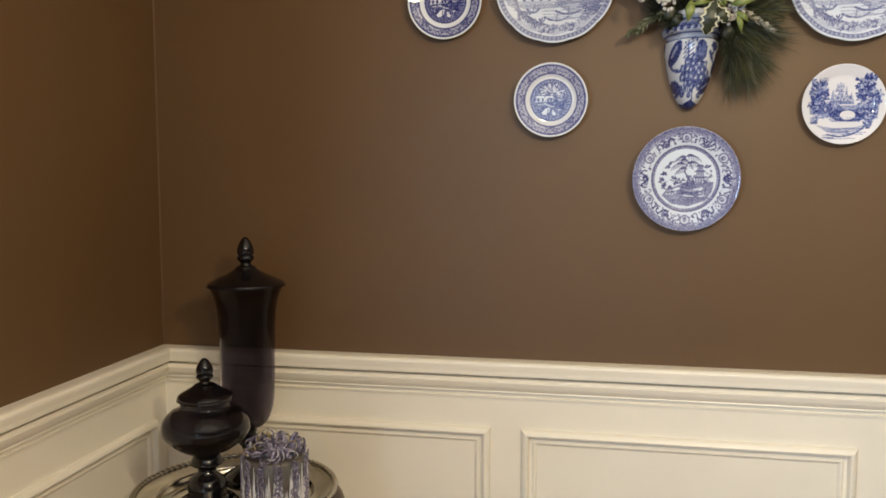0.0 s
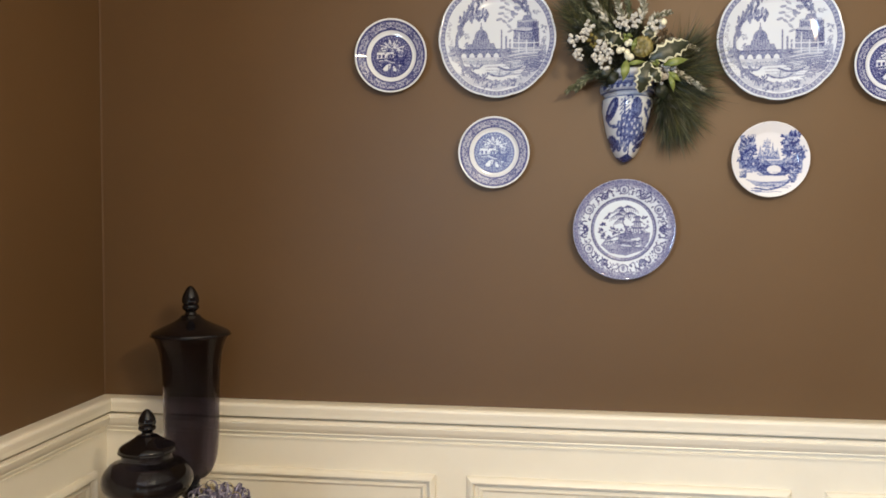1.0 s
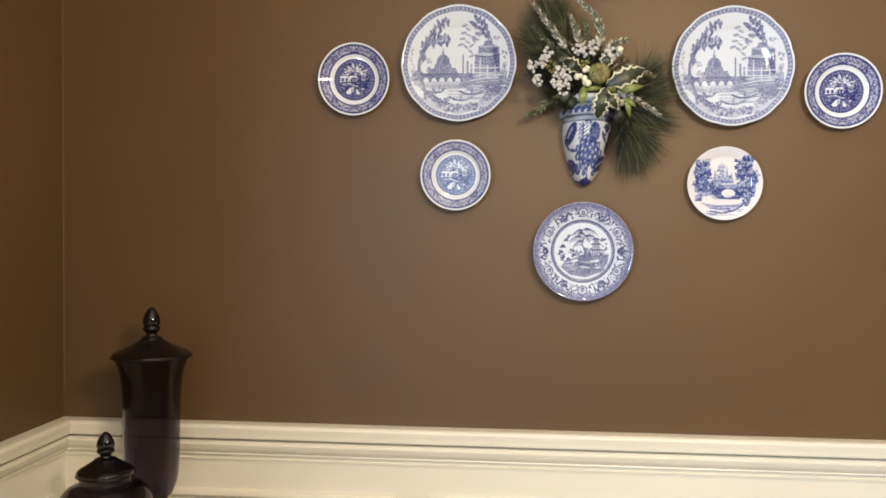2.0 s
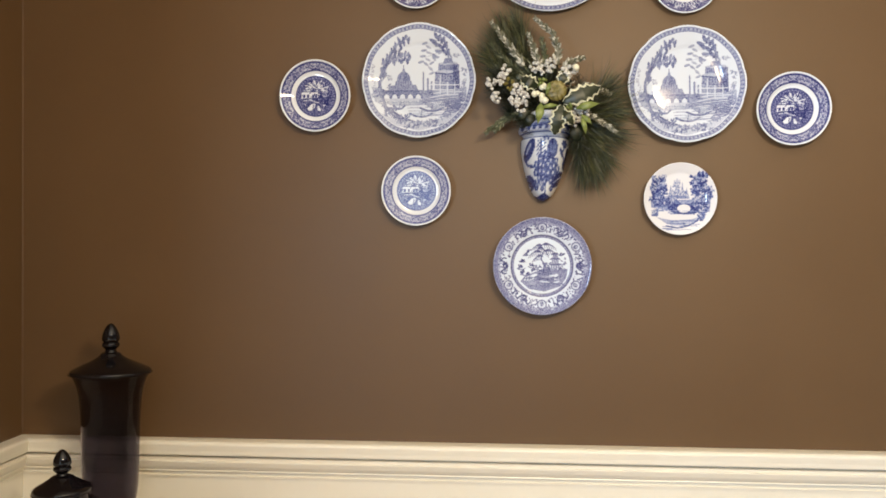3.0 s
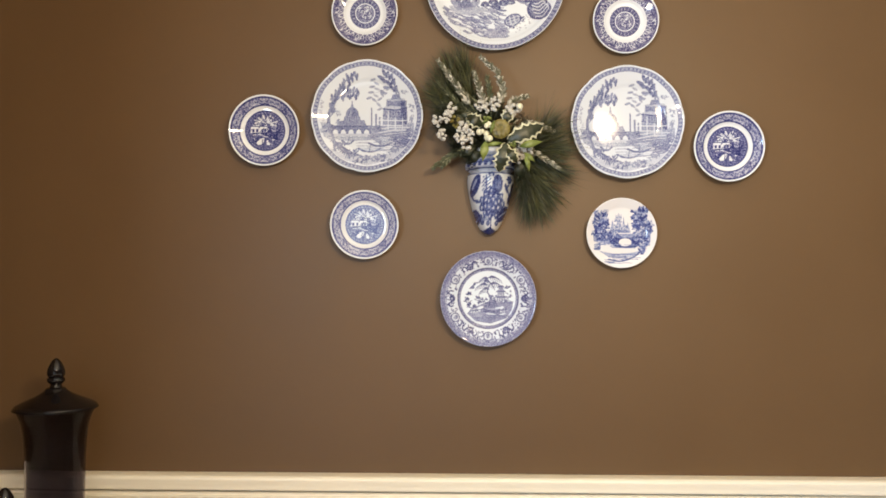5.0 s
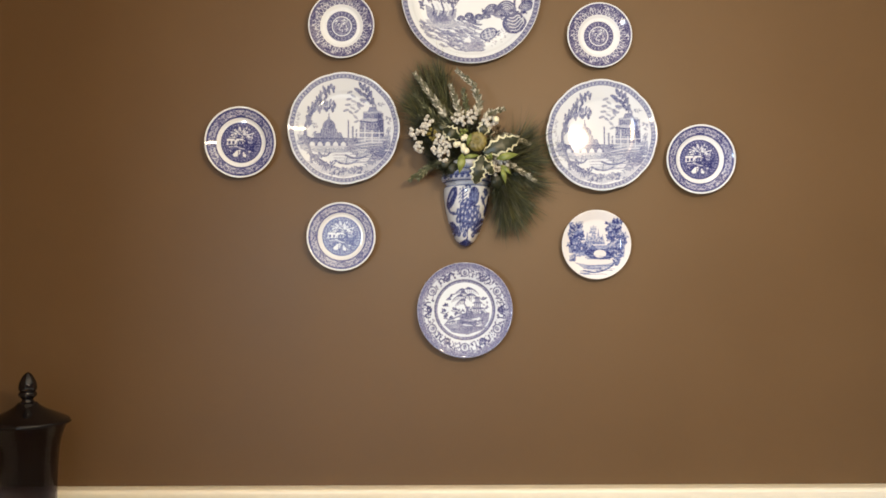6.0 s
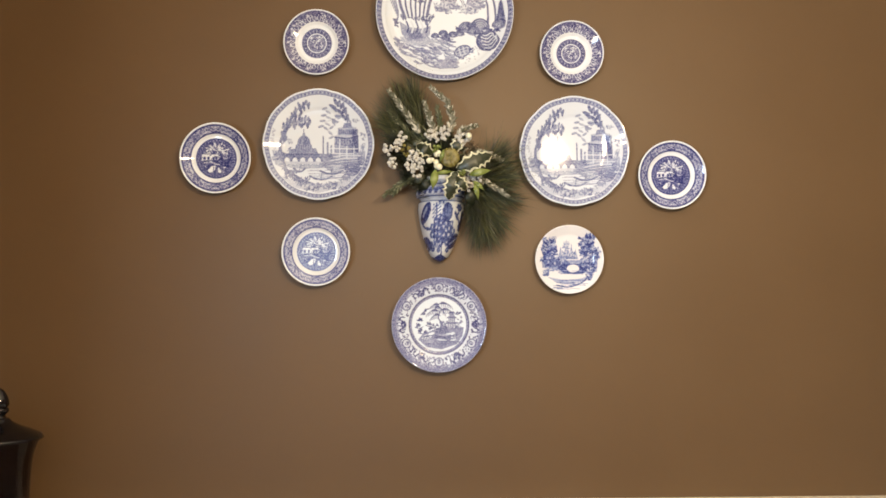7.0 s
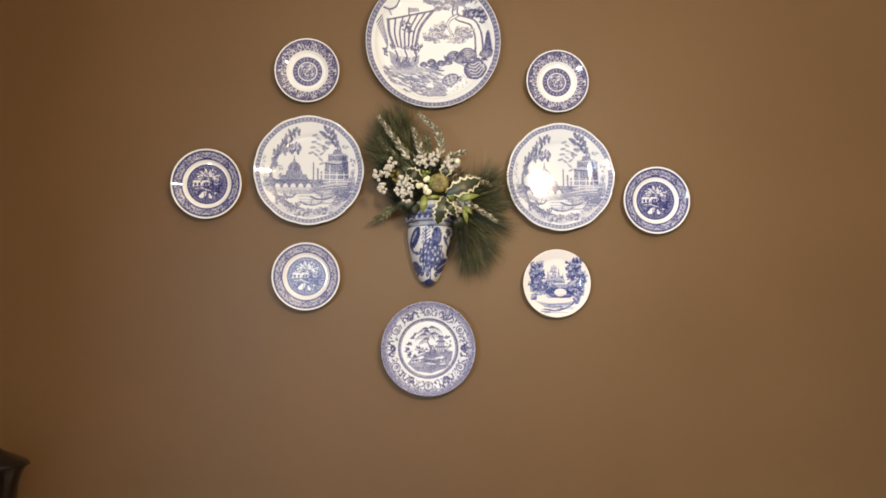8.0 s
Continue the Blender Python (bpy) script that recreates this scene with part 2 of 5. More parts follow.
# white wainscot sheets, chair rails, frames and baseboards
structure("wainscot_north", block(0.006, ROOM_X, -0.006, -0.0005, 0.0, RAIL - 0.02), CREAM, "cream painted wainscot below the chair rail", "wainscot")
structure("wainscot_west", block(0.0005, 0.006, ROOM_Y, -0.0, 0.0, RAIL - 0.02), CREAM, "cream painted wainscot below the chair rail", "wainscot")
rail_profile = [(0.003, -0.093), (0.010, -0.093), (0.010, -0.089), (0.0045, -0.088), (0.0045, -0.0785), (0.0165, -0.0775), (0.0150, -0.0745), (0.019, -0.071), (0.0245, -0.064), (0.0275, -0.057), (0.0290, -0.053), (0.0290, -0.050),
                (0.0255, -0.0495), (0.0255, -0.044), (0.0270, -0.0415), (0.0140, -0.040), (0.0140, -0.0355), (0.0345, -0.0345), (0.0355, -0.032), (0.0360, -0.024), (0.0380, -0.014), (0.0387, -0.009), (0.0375, -0.005), (0.0338, -0.002), (0.0275, -0.0005), (0.016, 0.0), (0.0, 0.0), (0.0, -0.06)]


def moulding(name, runs, label, category):
    v, f = gather(runs)
    ob = piece(name, mesh(name, v, f, CREAM, False))
    return tagged(ob, label=label, category=category, kind="structure")


moulding("chair_rail_north", [extrude_run(rail_profile, (0, -0.0005, RAIL), (ROOM_X, -0.0005, RAIL), (0, -1, 0), 1.0, 0.0)], "cream painted moulded chair rail along the brown wall", "chair rail")
moulding("chair_rail_west", [extrude_run(rail_profile, (0.0005, 0, RAIL), (0.0005, ROOM_Y, RAIL), (1, 0, 0), 1.0, 0.0)], "cream painted moulded chair rail turning the corner", "chair rail")
# east and south wainscot, out of view, added for jar reflections and bounced light
structure("unseen_wainscot_east", block(ROOM_X - 0.006, ROOM_X - 0.0005, ROOM_Y, -0.042, 0.0, RAIL - 0.02), CREAM, "cream painted wainscot below the chair rail", "wainscot")
moulding("unseen_chair_rail_east", [extrude_run(rail_profile, (ROOM_X - 0.0005, -0.042, RAIL), (ROOM_X - 0.0005, ROOM_Y, RAIL), (-1, 0, 0), 0.0, 0.0)], "cream painted moulded chair rail along the brown wall", "chair rail")
structure("unseen_wainscot_south", block(0.006, ROOM_X - 0.006, ROOM_Y + 0.0005, ROOM_Y + 0.006, 0.0, RAIL - 0.02), CREAM, "cream painted wainscot below the chair rail", "wainscot")
moulding("unseen_chair_rail_south", [extrude_run(rail_profile, (0.04, ROOM_Y + 0.0005, RAIL), (ROOM_X - 0.04, ROOM_Y + 0.0005, RAIL), (0, 1, 0), 0.0, 0.0)], "cream painted moulded chair rail along the brown wall", "chair rail")
base_profile = [(0.004, 0.0), (0.020, 0.0), (0.020, 0.10), (0.016, 0.115), (0.012, 0.125), (0.004, 0.13)]
moulding("baseboard_north", [extrude_run(base_profile, (0, 0, 0), (ROOM_X, 0, 0), (0, -1, 0), 1.0, 0.0)], "cream painted baseboard", "baseboard")
moulding("baseboard_west", [extrude_run(base_profile, (0, 0, 0), (0, ROOM_Y, 0), (1, 0, 0), 1.0, 0.0)], "cream painted baseboard", "baseboard")

# picture-frame mouldings: (inset from the outer edge, height off the wall)
FRAME = [(0.0, 0.004), (0.0, 0.0135), (0.002, 0.0175), (0.006, 0.021), (0.0115, 0.0235), (0.0145, 0.0225), (0.0165, 0.018), (0.0185, 0.0085), (0.0245, 0.0065), (0.0265, 0.0095), (0.030, 0.0125), (0.033, 0.0115), (0.0365, 0.0075), (0.039, 0.004)]


def frame_mould(name, a0, a1, z0, z1, west):
    verts, faces, n = [], [], len(FRAME)
    for ca, cz in ((0, 0), (1, 0), (1, 1), (0, 1)):
        for inset, h in FRAME:
            a = a1 - inset if ca else a0 + inset
            z = z1 - inset if cz else z0 + inset
            verts.append((h, -a, z) if west else (a, -h, z))
    for c in range(4):
        for i in range(n - 1):
            q = (c * n + i, c * n + i + 1, ((c + 1) % 4) * n + i + 1, ((c + 1) % 4) * n + i)
            faces.append(q)
    ob = piece(name, mesh(name, verts, faces, CREAM, False))
    return tagged(ob, label="cream painted picture-frame moulding on the wainscot", category="wall moulding", group="wainscot panel frames", kind="structure")


for i in range(5):
    frame_mould("panel_frame_north_%d" % (i + 1), 0.110 + 0.810 * i, 0.845 + 0.810 * i, 0.20, 0.755, False)
for i in range(5):
    frame_mould("panel_frame_west_%d" % (i + 1), 0.066 + 0.810 * i, 0.798 + 0.810 * i, 0.20, 0.744, True)


# ---- printed decoration ----
class Canvas:
    """Ink laid down with brush shapes on a square from -1 to 1; it becomes the print on a plate."""

    def __init__(self, n=560, zoom=1.0):
        self.n, self.zoom = n, zoom
        self.ink = np.zeros((n, n))
        g = (np.arange(n) + 0.5) / n * 2 - 1
        self.X, self.Y = np.meshgrid(g, g)
        self.R, self.A = np.hypot(self.X, self.Y), np.arctan2(self.Y, self.X)
        self.rng = np.random.RandomState(7)
        k = 1.2 * 2 / n
        self.k = k

    def lay(self, cover, tone, win=None):
        s = self.ink if win is None else self.ink[win]
        c = np.clip(cover, 0, 1)
        s[...] = s * (1 - c) + tone * c

    def window(self, x0, x1, y0, y1):
        f = lambda v: int(np.clip((v + 1) / 2 * self.n, 0, self.n))
        return (slice(f(y0) - 2 if f(y0) > 2 else 0, f(y1) + 3), slice(f(x0) - 2 if f(x0) > 2 else 0, f(x1) + 3))

    def ring(self, r0, r1, tone):
        self.lay(np.minimum(self.R - r0, r1 - self.R) / self.k + 0.5, tone)

    def oval(self, x, y, a, b, tone, turn=0.0):
        m = max(a, b) + self.k
        w = self.window(x - m, x + m, y - m, y + m)
        X, Y = self.X[w] - x, self.Y[w] - y
        c, s = math.cos(turn), math.sin(turn)
        u, v = X * c + Y * s, -X * s + Y * c
        d = (1 - np.sqrt((u / a) ** 2 + (v / b) ** 2)) * min(a, b)
        self.lay(d / self.k + 0.5, tone, win=w)

    def line(self, pts, width, tone, taper=1.0):
        for i, ((x0, y0), (x1, y1)) in enumerate(zip(pts[:-1], pts[1:])):
            wd = width * (1 + (taper - 1) * i / max(len(pts) - 2, 1)) / 2
            m = wd + self.k
            w = self.window(min(x0, x1) - m, max(x0, x1) + m, min(y0, y1) - m, max(y0, y1) + m)
            X, Y = self.X[w] - x0, self.Y[w] - y0
            dx, dy = x1 - x0, y1 - y0
            t = np.clip((X * dx + Y * dy) / max(dx * dx + dy * dy, 1e-9), 0, 1)
            self.lay((wd - np.hypot(X - t * dx, Y - t * dy)) / self.k + 0.5, tone, win=w)

    def poly(self, pts, tone):
        xs, ys = [p[0] for p in pts], [p[1] for p in pts]
        w = self.window(min(xs), max(xs), min(ys), max(ys))
        X, Y = self.X[w], self.Y[w]
        inside = np.zeros(X.shape, bool)
        for (x0, y0), (x1, y1) in zip(pts, pts[1:] + pts[:1]):
            if y0 != y1:
                inside ^= ((y0 > Y) != (y1 > Y)) & (X < (x1 - x0) * (Y - y0) / (y1 - y0) + x0)
        self.lay(inside.astype(float), tone, win=w)

    def curve(self, pts, width, tone, taper=1.0, steps=8):
        p = [np.array(q, float) for q in pts]
        p = [2 * p[0] - p[1]] + p + [2 * p[-1] - p[-2]]
        out = []
        for i in range(1, len(p) - 2):
            for s in range(steps):
                t = s / steps
                out.append(0.5 * (2 * p[i] + (p[i + 1] - p[i - 1]) * t + (2 * p[i - 1] - 5 * p[i] + 4 * p[i + 1] - p[i + 2]) * t * t + (3 * p[i] - p[i - 1] - 3 * p[i + 1] + p[i + 2]) * t ** 3))
        out.append(p[-2])
        self.line([tuple(q) for q in out], width, tone, taper)

    def leaves(self, x, y, w, h, count, size, tone, droop=None):
        for _ in range(count):
            px, py = x + self.rng.uniform(-1, 1) * w, y + self.rng.uniform(-1, 1) * h
            t = self.rng.uniform(0, 3.14) if droop is None else droop + self.rng.uniform(-0.5, 0.5)
            self.oval(px, py, size * self.rng.uniform(0.7, 1.4), size * self.rng.uniform(0.3, 0.5), tone * self.rng.uniform(0.75, 1.2), t)

    def foliage(self, x, y, w, h, tone, size=0.022, density=1.0):
        """A tree's crown: clumps of dabs, dark below and lighter on top, with gaps."""
        for _ in range(int(9 * density)):
            cx, cy = x + self.rng.uniform(-1, 1) * w * 0.75, y + self.rng.uniform(-1, 1) * h * 0.75
            self.leaves(cx, cy, w * 0.35, h * 0.28, 8, size, tone)
            self.leaves(cx, cy + h * 0.22, w * 0.3, h * 0.12, 4, size * 0.8, tone * 0.35)

    def water(self, y0, y1, x0, x1, count, tone):
        for _ in range(count):
            px, py = self.rng.uniform(x0, x1), self.rng.uniform(y0, y1)
            l = self.rng.uniform(0.04, 0.16)
            self.curve([(px - l, py), (px, py + self.rng.uniform(-0.012, 0.012)), (px + l, py)], 0.012, tone * self.rng.uniform(0.5, 1.1))

    def scrolls(self, r0, r1, ground, tone, light, repeats, seed):
        """A dense flowered border: a tinted ground with darker scrolls and light blossoms."""
        rng = np.random.RandomState(seed)
        self.ring(r0, r1, ground)
        mid, half = (r0 + r1) / 2, (r1 - r0) / 2
        for i in range(repeats * 6):
            a = 2 * math.pi * i / (repeats * 6) + rng.uniform(-0.03, 0.03)
            rr = mid + rng.uniform(-0.75, 0.75) * half
            t = light if rng.rand() < 0.5 else tone
            s = half * rng.uniform(0.16, 0.34)
            self.oval(rr * math.cos(a), rr * math.sin(a), s, s * rng.uniform(0.35, 0.8), t, rng.uniform(0, 3.14))
        for i in range(repeats):
            a = 2 * math.pi * i / repeats
            pts = []
            for k in range(9):
                aa = a + (k / 8) * 2 * math.pi / repeats
                rr = mid + half * 0.6 * math.sin(k / 8 * 2 * math.pi)
                pts.append((rr * math.cos(aa), rr * math.sin(aa)))
            self.line(pts, half * 0.13, tone)
            for k in range(5):
                b = a + 2 * math.pi * k / 5 / 4
                q = half * 0.22
                cx, cy = mid * math.cos(a), mid * math.sin(a)
                self.oval(cx + q * math.cos(2 * math.pi * k / 5), cy + q * math.sin(2 * math.pi * k / 5), q * 0.7, q * 0.55, light)
            self.oval(mid * math.cos(a), mid * math.sin(a), half * 0.16, half * 0.16, tone)

    def chain(self, r0, r1, ground, tone, light, repeats):
        self.ring(r0, r1, ground)
        mid, half = (r0 + r1) / 2, (r1 - r0) / 2
        for i in range(repeats):
            a = 2 * math.pi * i / repeats
            self.oval(mid * math.cos(a), mid * math.sin(a), half * 0.75, math.pi * mid / repeats * 0.62, tone if i % 2 else light, a)
        self.ring(r0, r0 + half * 0.25, tone)

    def at(self, x, y):
        """Ink at points, smoothly between the cells."""
        n, x, y = self.n, x / self.zoom, y / self.zoom
        fx, fy = np.clip((x + 1) / 2 * n - 0.5, 0, n - 1.001), np.clip((y + 1) / 2 * n - 0.5, 0, n - 1.001)
        ix, iy = fx.astype(int), fy.astype(int)
        tx, ty = fx - ix, fy - iy
        k = self.ink
        return (k[iy, ix] * (1 - tx) + k[iy, ix + 1] * tx) * (1 - ty) + (k[iy + 1, ix] * (1 - tx) + k[iy + 1, ix + 1] * tx) * ty


def print_small_willow():
    c = Canvas(460)
    c.ring(0.70, 0.95, 0.78)
    # border: cartouches, key lines and scrolls on a dark ground
    for i in range(150):
        a, r = c.rng.uniform(0, 6.283), c.rng.uniform(0.73, 0.92)
        c.oval(r * math.cos(a), r * math.sin(a), c.rng.uniform(0.012, 0.034), c.rng.uniform(0.008, 0.02), c.rng.choice([0.28, 0.4, 1.0, 1.1]), c.rng.uniform(0, 3.1))
    for i in range(8):
        a = 2 * math.pi * i / 8 + math.pi / 8
        for q in (-1, 1):
            pts = [((0.82 + 0.075 * math.cos(b)) * math.cos(a + q * 0.12 + 0.09 * math.sin(b)), (0.82 + 0.075 * math.cos(b)) * math.sin(a + q * 0.12 + 0.09 * math.sin(b))) for b in np.linspace(0, 5.2, 12)]
            c.line(pts, 0.020, 0.30)
        pts = [(r * math.cos(a + w), r * math.sin(a + w)) for r, w in ((0.74, -0.2), (0.79, -0.1), (0.75, 0.0), (0.79, 0.1), (0.74, 0.2))]
        c.line(pts, 0.022, 0.22)
    for i in range(4):
        a = math.pi / 2 * (i + 1)
        for q in (-0.085, 0.085):
            x, y = 0.83 * math.cos(a + q), 0.83 * math.sin(a + q)
            c.oval(x, y, 0.062, 0.062, 0.25)
            c.oval(x, y, 0.044, 0.044, 1.1)
            c.oval(x, y, 0.018, 0.018, 0.4)
    for i in range(20):
        a = 2 * math.pi * i / 20
        c.curve([(r * math.cos(a + w), r * math.sin(a + w)) for r, w in ((0.90, -0.12), (0.84, -0.05), (0.885, 0.0), (0.84, 0.05), (0.90, 0.12))], 0.018, 0.25)
    c.ring(0.905, 0.95, 1.05)
    c.ring(0.695, 0.722, 1.05)
    c.ring(0.0, 0.57, 0.82)
    c.ring(0.535, 0.57, 0.95)
    for i in range(40):
        a = 2 * math.pi * i / 40
        c.oval(0.51 * math.cos(a), 0.51 * math.sin(a), 0.022, 0.012, 0.4, a)
    # trees and rocks, then the white tea house, willow, bridge and islands
    c.foliage(-0.02, -0.02, 0.40, 0.36, 1.15, 0.036, 2.2)
    c.foliage(0.26, 0.02, 0.15, 0.24, 1.2, 0.036, 1.4)
    c.leaves(0, 0, 0.4, 0.4, 46, 0.026, 0.36)
    c.curve([(0.0, 0.02), (0.05, 0.14), (0.0, 0.24), (0.06, 0.36)], 0.034, 0.05, 0.6)
    for x, y, t in ((-0.14, 0.34, 2.2), (-0.05, 0.40, 1.9), (0.14, 0.40, 1.1), (0.22, 0.33, 0.8), (-0.16, 0.24, 2.3), (0.20, 0.22, 0.9), (0.10, 0.30, 1.2)):
        c.oval(x, y, 0.062, 0.018, 0.05, t)
        c.oval(x * 0.86, y - 0.035, 0.05, 0.014, 0.12, t)
    c.poly([(-0.38, 0.09), (-0.12, 0.09), (-0.17, 0.17), (-0.32, 0.17)], 0.03)
    c.poly([(-0.34, -0.03), (-0.16, -0.03), (-0.16, 0.08), (-0.34, 0.08)], 0.08)
    for x in (-0.30, -0.25, -0.20):
        c.line([(x, -0.03), (x, 0.07)], 0.022, 0.95)
    c.poly([(-0.31, 0.19), (-0.18, 0.19), (-0.21, 0.24), (-0.28, 0.24)], 0.06)
    c.curve([(-0.10, 0.0), (0.0, 0.05), (0.12, 0.04), (0.20, -0.02)], 0.034, 0.05)
    for x in (-0.06, 0.0, 0.06, 0.12):
        c.line([(x, -0.01), (x, 0.06)], 0.018, 1.0)
    c.oval(0.30, 0.06, 0.07, 0.035, 0.06, 0.5)
    c.poly([(0.22, 0.10), (0.38, 0.10), (0.33, 0.16), (0.26, 0.16)], 0.08)
    c.curve([(-0.34, -0.12), (-0.14, -0.10), (0.02, -0.17), (0.24, -0.15)], 0.028, 0.10)
    c.oval(-0.10, -0.26, 0.10, 0.045, 0.0, 0.4)
    c.oval(0.08, -0.32, 0.042, 0.06, 0.02, 0.3)
    c.oval(-0.16, -0.38, 0.06, 0.022, 0.1)
    c.oval(0.24, -0.25, 0.055, 0.02, 0.15, 0.5)
    c.oval(-0.30, -0.24, 0.04, 0.016, 0.2, 2.2)
    c.poly([(-0.02, 0.12), (0.10, 0.12), (0.08, 0.17), (0.0, 0.17)], 0.06)
    c.poly([(0.14, 0.12), (0.30, 0.13), (0.30, 0.20), (0.16, 0.20)], 0.10)
    c.leaves(0.02, -0.10, 0.36, 0.06, 26, 0.032, 1.1)
    c.leaves(0.0, 0.22, 0.30, 0.14, 22, 0.026, 1.1)
    c.leaves(0.22, -0.05, 0.12, 0.18, 18, 0.032, 1.1)
    c.leaves(0.0, -0.30, 0.30, 0.10, 14, 0.026, 1.0)
    for x0, x1, y1 in ((-0.04, -0.20, 0.36), (0.02, -0.04, 0.43), (0.06, 0.08, 0.40), (0.10, 0.22, 0.37)):
        c.line([(x0, 0.24), (x1, y1)], 0.030, 0.10)
    c.curve([(-0.30, 0.30), (-0.05, 0.24), (0.16, 0.22), (0.34, 0.26)], 0.03, 0.05)
    c.poly([(-0.42, -0.06), (0.06, -0.04), (0.06, 0.12), (-0.40, 0.12)], 0.03)
    for x in (-0.34, -0.22, -0.08, 0.0):
        c.poly([(x - 0.03, -0.04), (x + 0.03, -0.04), (x + 0.03, 0.05), (x - 0.03, 0.05)], 1.0)
    c.line([(-0.42, 0.125), (0.08, 0.125)], 0.022, 1.0)
    c.oval(-0.14, -0.32, 0.11, 0.055, 0.0, 0.3)
    c.oval(0.10, -0.36, 0.06, 0.05, 0.02)
    c.foliage(0.26, 0.0, 0.14, 0.16, 1.05, 0.034, 1.4)
    c.leaves(0.0, 0.32, 0.32, 0.12, 20, 0.030, 1.1)
    c.leaves(-0.18, 0.05, 0.26, 0.10, 12, 0.024, 1.05)
    c.leaves(-0.02, -0.26, 0.34, 0.14, 16, 0.030, 1.1)
    return c


def print_saucer():
    c = Canvas(420)
    c.scrolls(0.655, 0.95, 0.78, 1.05, 0.22, 14, 5)
    for i in range(110):
        a, r = c.rng.uniform(0, 6.283), c.rng.uniform(0.68, 0.92)
        c.oval(r * math.cos(a), r * math.sin(a), c.rng.uniform(0.012, 0.034), c.rng.uniform(0.008, 0.018), c.rng.choice([0.12, 0.25, 1.05]), c.rng.uniform(0, 3.1))
    for i in range(30):
        a = 2 * math.pi * i / 30
        for q in (-1, 1):
            c.curve([(r * math.cos(a + q * w), r * math.sin(a + q * w)) for r, w in ((0.66, 0.0), (0.72, 0.05), (0.77, 0.07), (0.80, 0.04))], 0.020, 0.12, 0.7)
        if i % 3 == 0:
            c.oval(0.85 * math.cos(a), 0.85 * math.sin(a), 0.05, 0.03, 0.2, a + 0.7)
    c.ring(0.92, 0.955, 0.95)
    c.ring(0.30, 0.455, 0.85)
    for i in range(44):
        a = 2 * math.pi * i / 44
        c.oval(0.38 * math.cos(a), 0.38 * math.sin(a), 0.045, 0.012, 0.4 if i % 2 else 0.95, a)
    c.ring(0.0, 0.268, 0.62)
    c.foliage(0, 0, 0.2, 0.2, 0.95, 0.03, 1.2)
    c.leaves(0.0, 0.02, 0.18, 0.18, 20, 0.035, 0.08)
    c.ring(0.262, 0.272, 0.9)
    return c


def print_dinner_willow():
    c = Canvas(560)
    # border: blue edge fading into white, with sprays, medallions and a chain
    c.ring(0.63, 0.995, 0.05)
    c.ring(0.86, 0.995, 0.42)
    c.ring(0.90, 0.995, 0.60)
    c.ring(0.94, 0.995, 0.68)
    for i in range(170):
        a, r = c.rng.uniform(0, 6.283), c.rng.uniform(0.84, 0.91)
        c.oval(r * math.cos(a), r * math.sin(a), c.rng.uniform(0.012, 0.03), c.rng.uniform(0.008, 0.016), c.rng.choice([0.25, 0.7, 0.85]), c.rng.uniform(0, 3.1))
    for i in range(320):
        a, r = c.rng.uniform(0, 6.283), c.rng.uniform(0.69, 0.86)
        c.oval(r * math.cos(a), r * math.sin(a), c.rng.uniform(0.012, 0.03), c.rng.uniform(0.008, 0.016), c.rng.choice([0.6, 0.8, 1.0]), c.rng.uniform(0, 3.1))
    for i in range(6):
        a = math.pi / 3 * i + math.pi / 2
        x, y = 0.79 * math.cos(a), 0.79 * math.sin(a)
        c.oval(x, y, 0.095, 0.10, 0.75, a)
        c.oval(x, y, 0.072, 0.078, 0.12, a)
        c.oval(x - 0.01 * math.cos(a), y - 0.01 * math.sin(a), 0.05, 0.04, 0.75, a)
        c.leaves(x, y, 0.03, 0.03, 5, 0.016, 0.2)
        b = a + math.pi / 6
        for q in (-1, 1):
            pts = [(r * math.cos(b + q * w), r * math.sin(b + q * w)) for r, w in ((0.70, 0.02), (0.76, 0.09), (0.83, 0.13), (0.81, 0.20), (0.74, 0.21))]
            c.curve(pts, 0.030, 0.95, 0.6)
        c.leaves(0.77 * math.cos(b), 0.77 * math.sin(b), 0.06, 0.06, 13, 0.03, 0.9)
    c.ring(0.982, 0.998, 0.5)
    c.ring(0.62, 0.665, 0.04)
    c.ring(0.560, 0.640, 0.66)
    c.ring(0.622, 0.640, 0.95)
    c.ring(0.560, 0.574, 0.95)
    for i in range(64):
        a = 2 * math.pi * i / 64
        c.oval(0.599 * math.cos(a), 0.599 * math.sin(a), 0.012, 0.016, 0.42, a)
    c.ring(0.0, 0.575, 0.0)
    # lake shore in two washes, with reeds and a balustrade
    c.poly([(-0.34, -0.20), (-0.12, -0.12), (0.06, -0.04), (0.30, -0.08), (0.53, -0.06), (0.50, -0.24), (0.38, -0.42), (0.06, -0.53), (-0.26, -0.48), (-0.44, -0.32)], 0.56)
    c.poly([(-0.06, -0.08), (0.18, -0.08), (0.26, -0.30), (0.14, -0.46), (-0.12, -0.38)], 0.72)
    c.oval(0.30, -0.26, 0.05, 0.10, 0.05)
    c.oval(-0.24, -0.26, 0.13, 0.05, 0.02, 0.2)
    c.water(-0.42, -0.2, -0.26, 0.34, 26, 0.62)
    for k in range(13):
        x = -0.32 + 0.057 * k + 0.012 * math.sin(2.3 * k)
        c.line([(x, -0.30 + 0.03 * math.sin(k * 0.7)), (x + 0.008, -0.245 + 0.03 * math.sin(k * 0.7))], 0.018, 0.9)
    c.curve([(-0.36, -0.27), (-0.1, -0.23), (0.12, -0.27), (0.38, -0.22)], 0.02, 0.82)
    c.oval(-0.16, -0.20, 0.07, 0.028, 0.02, 0.3)
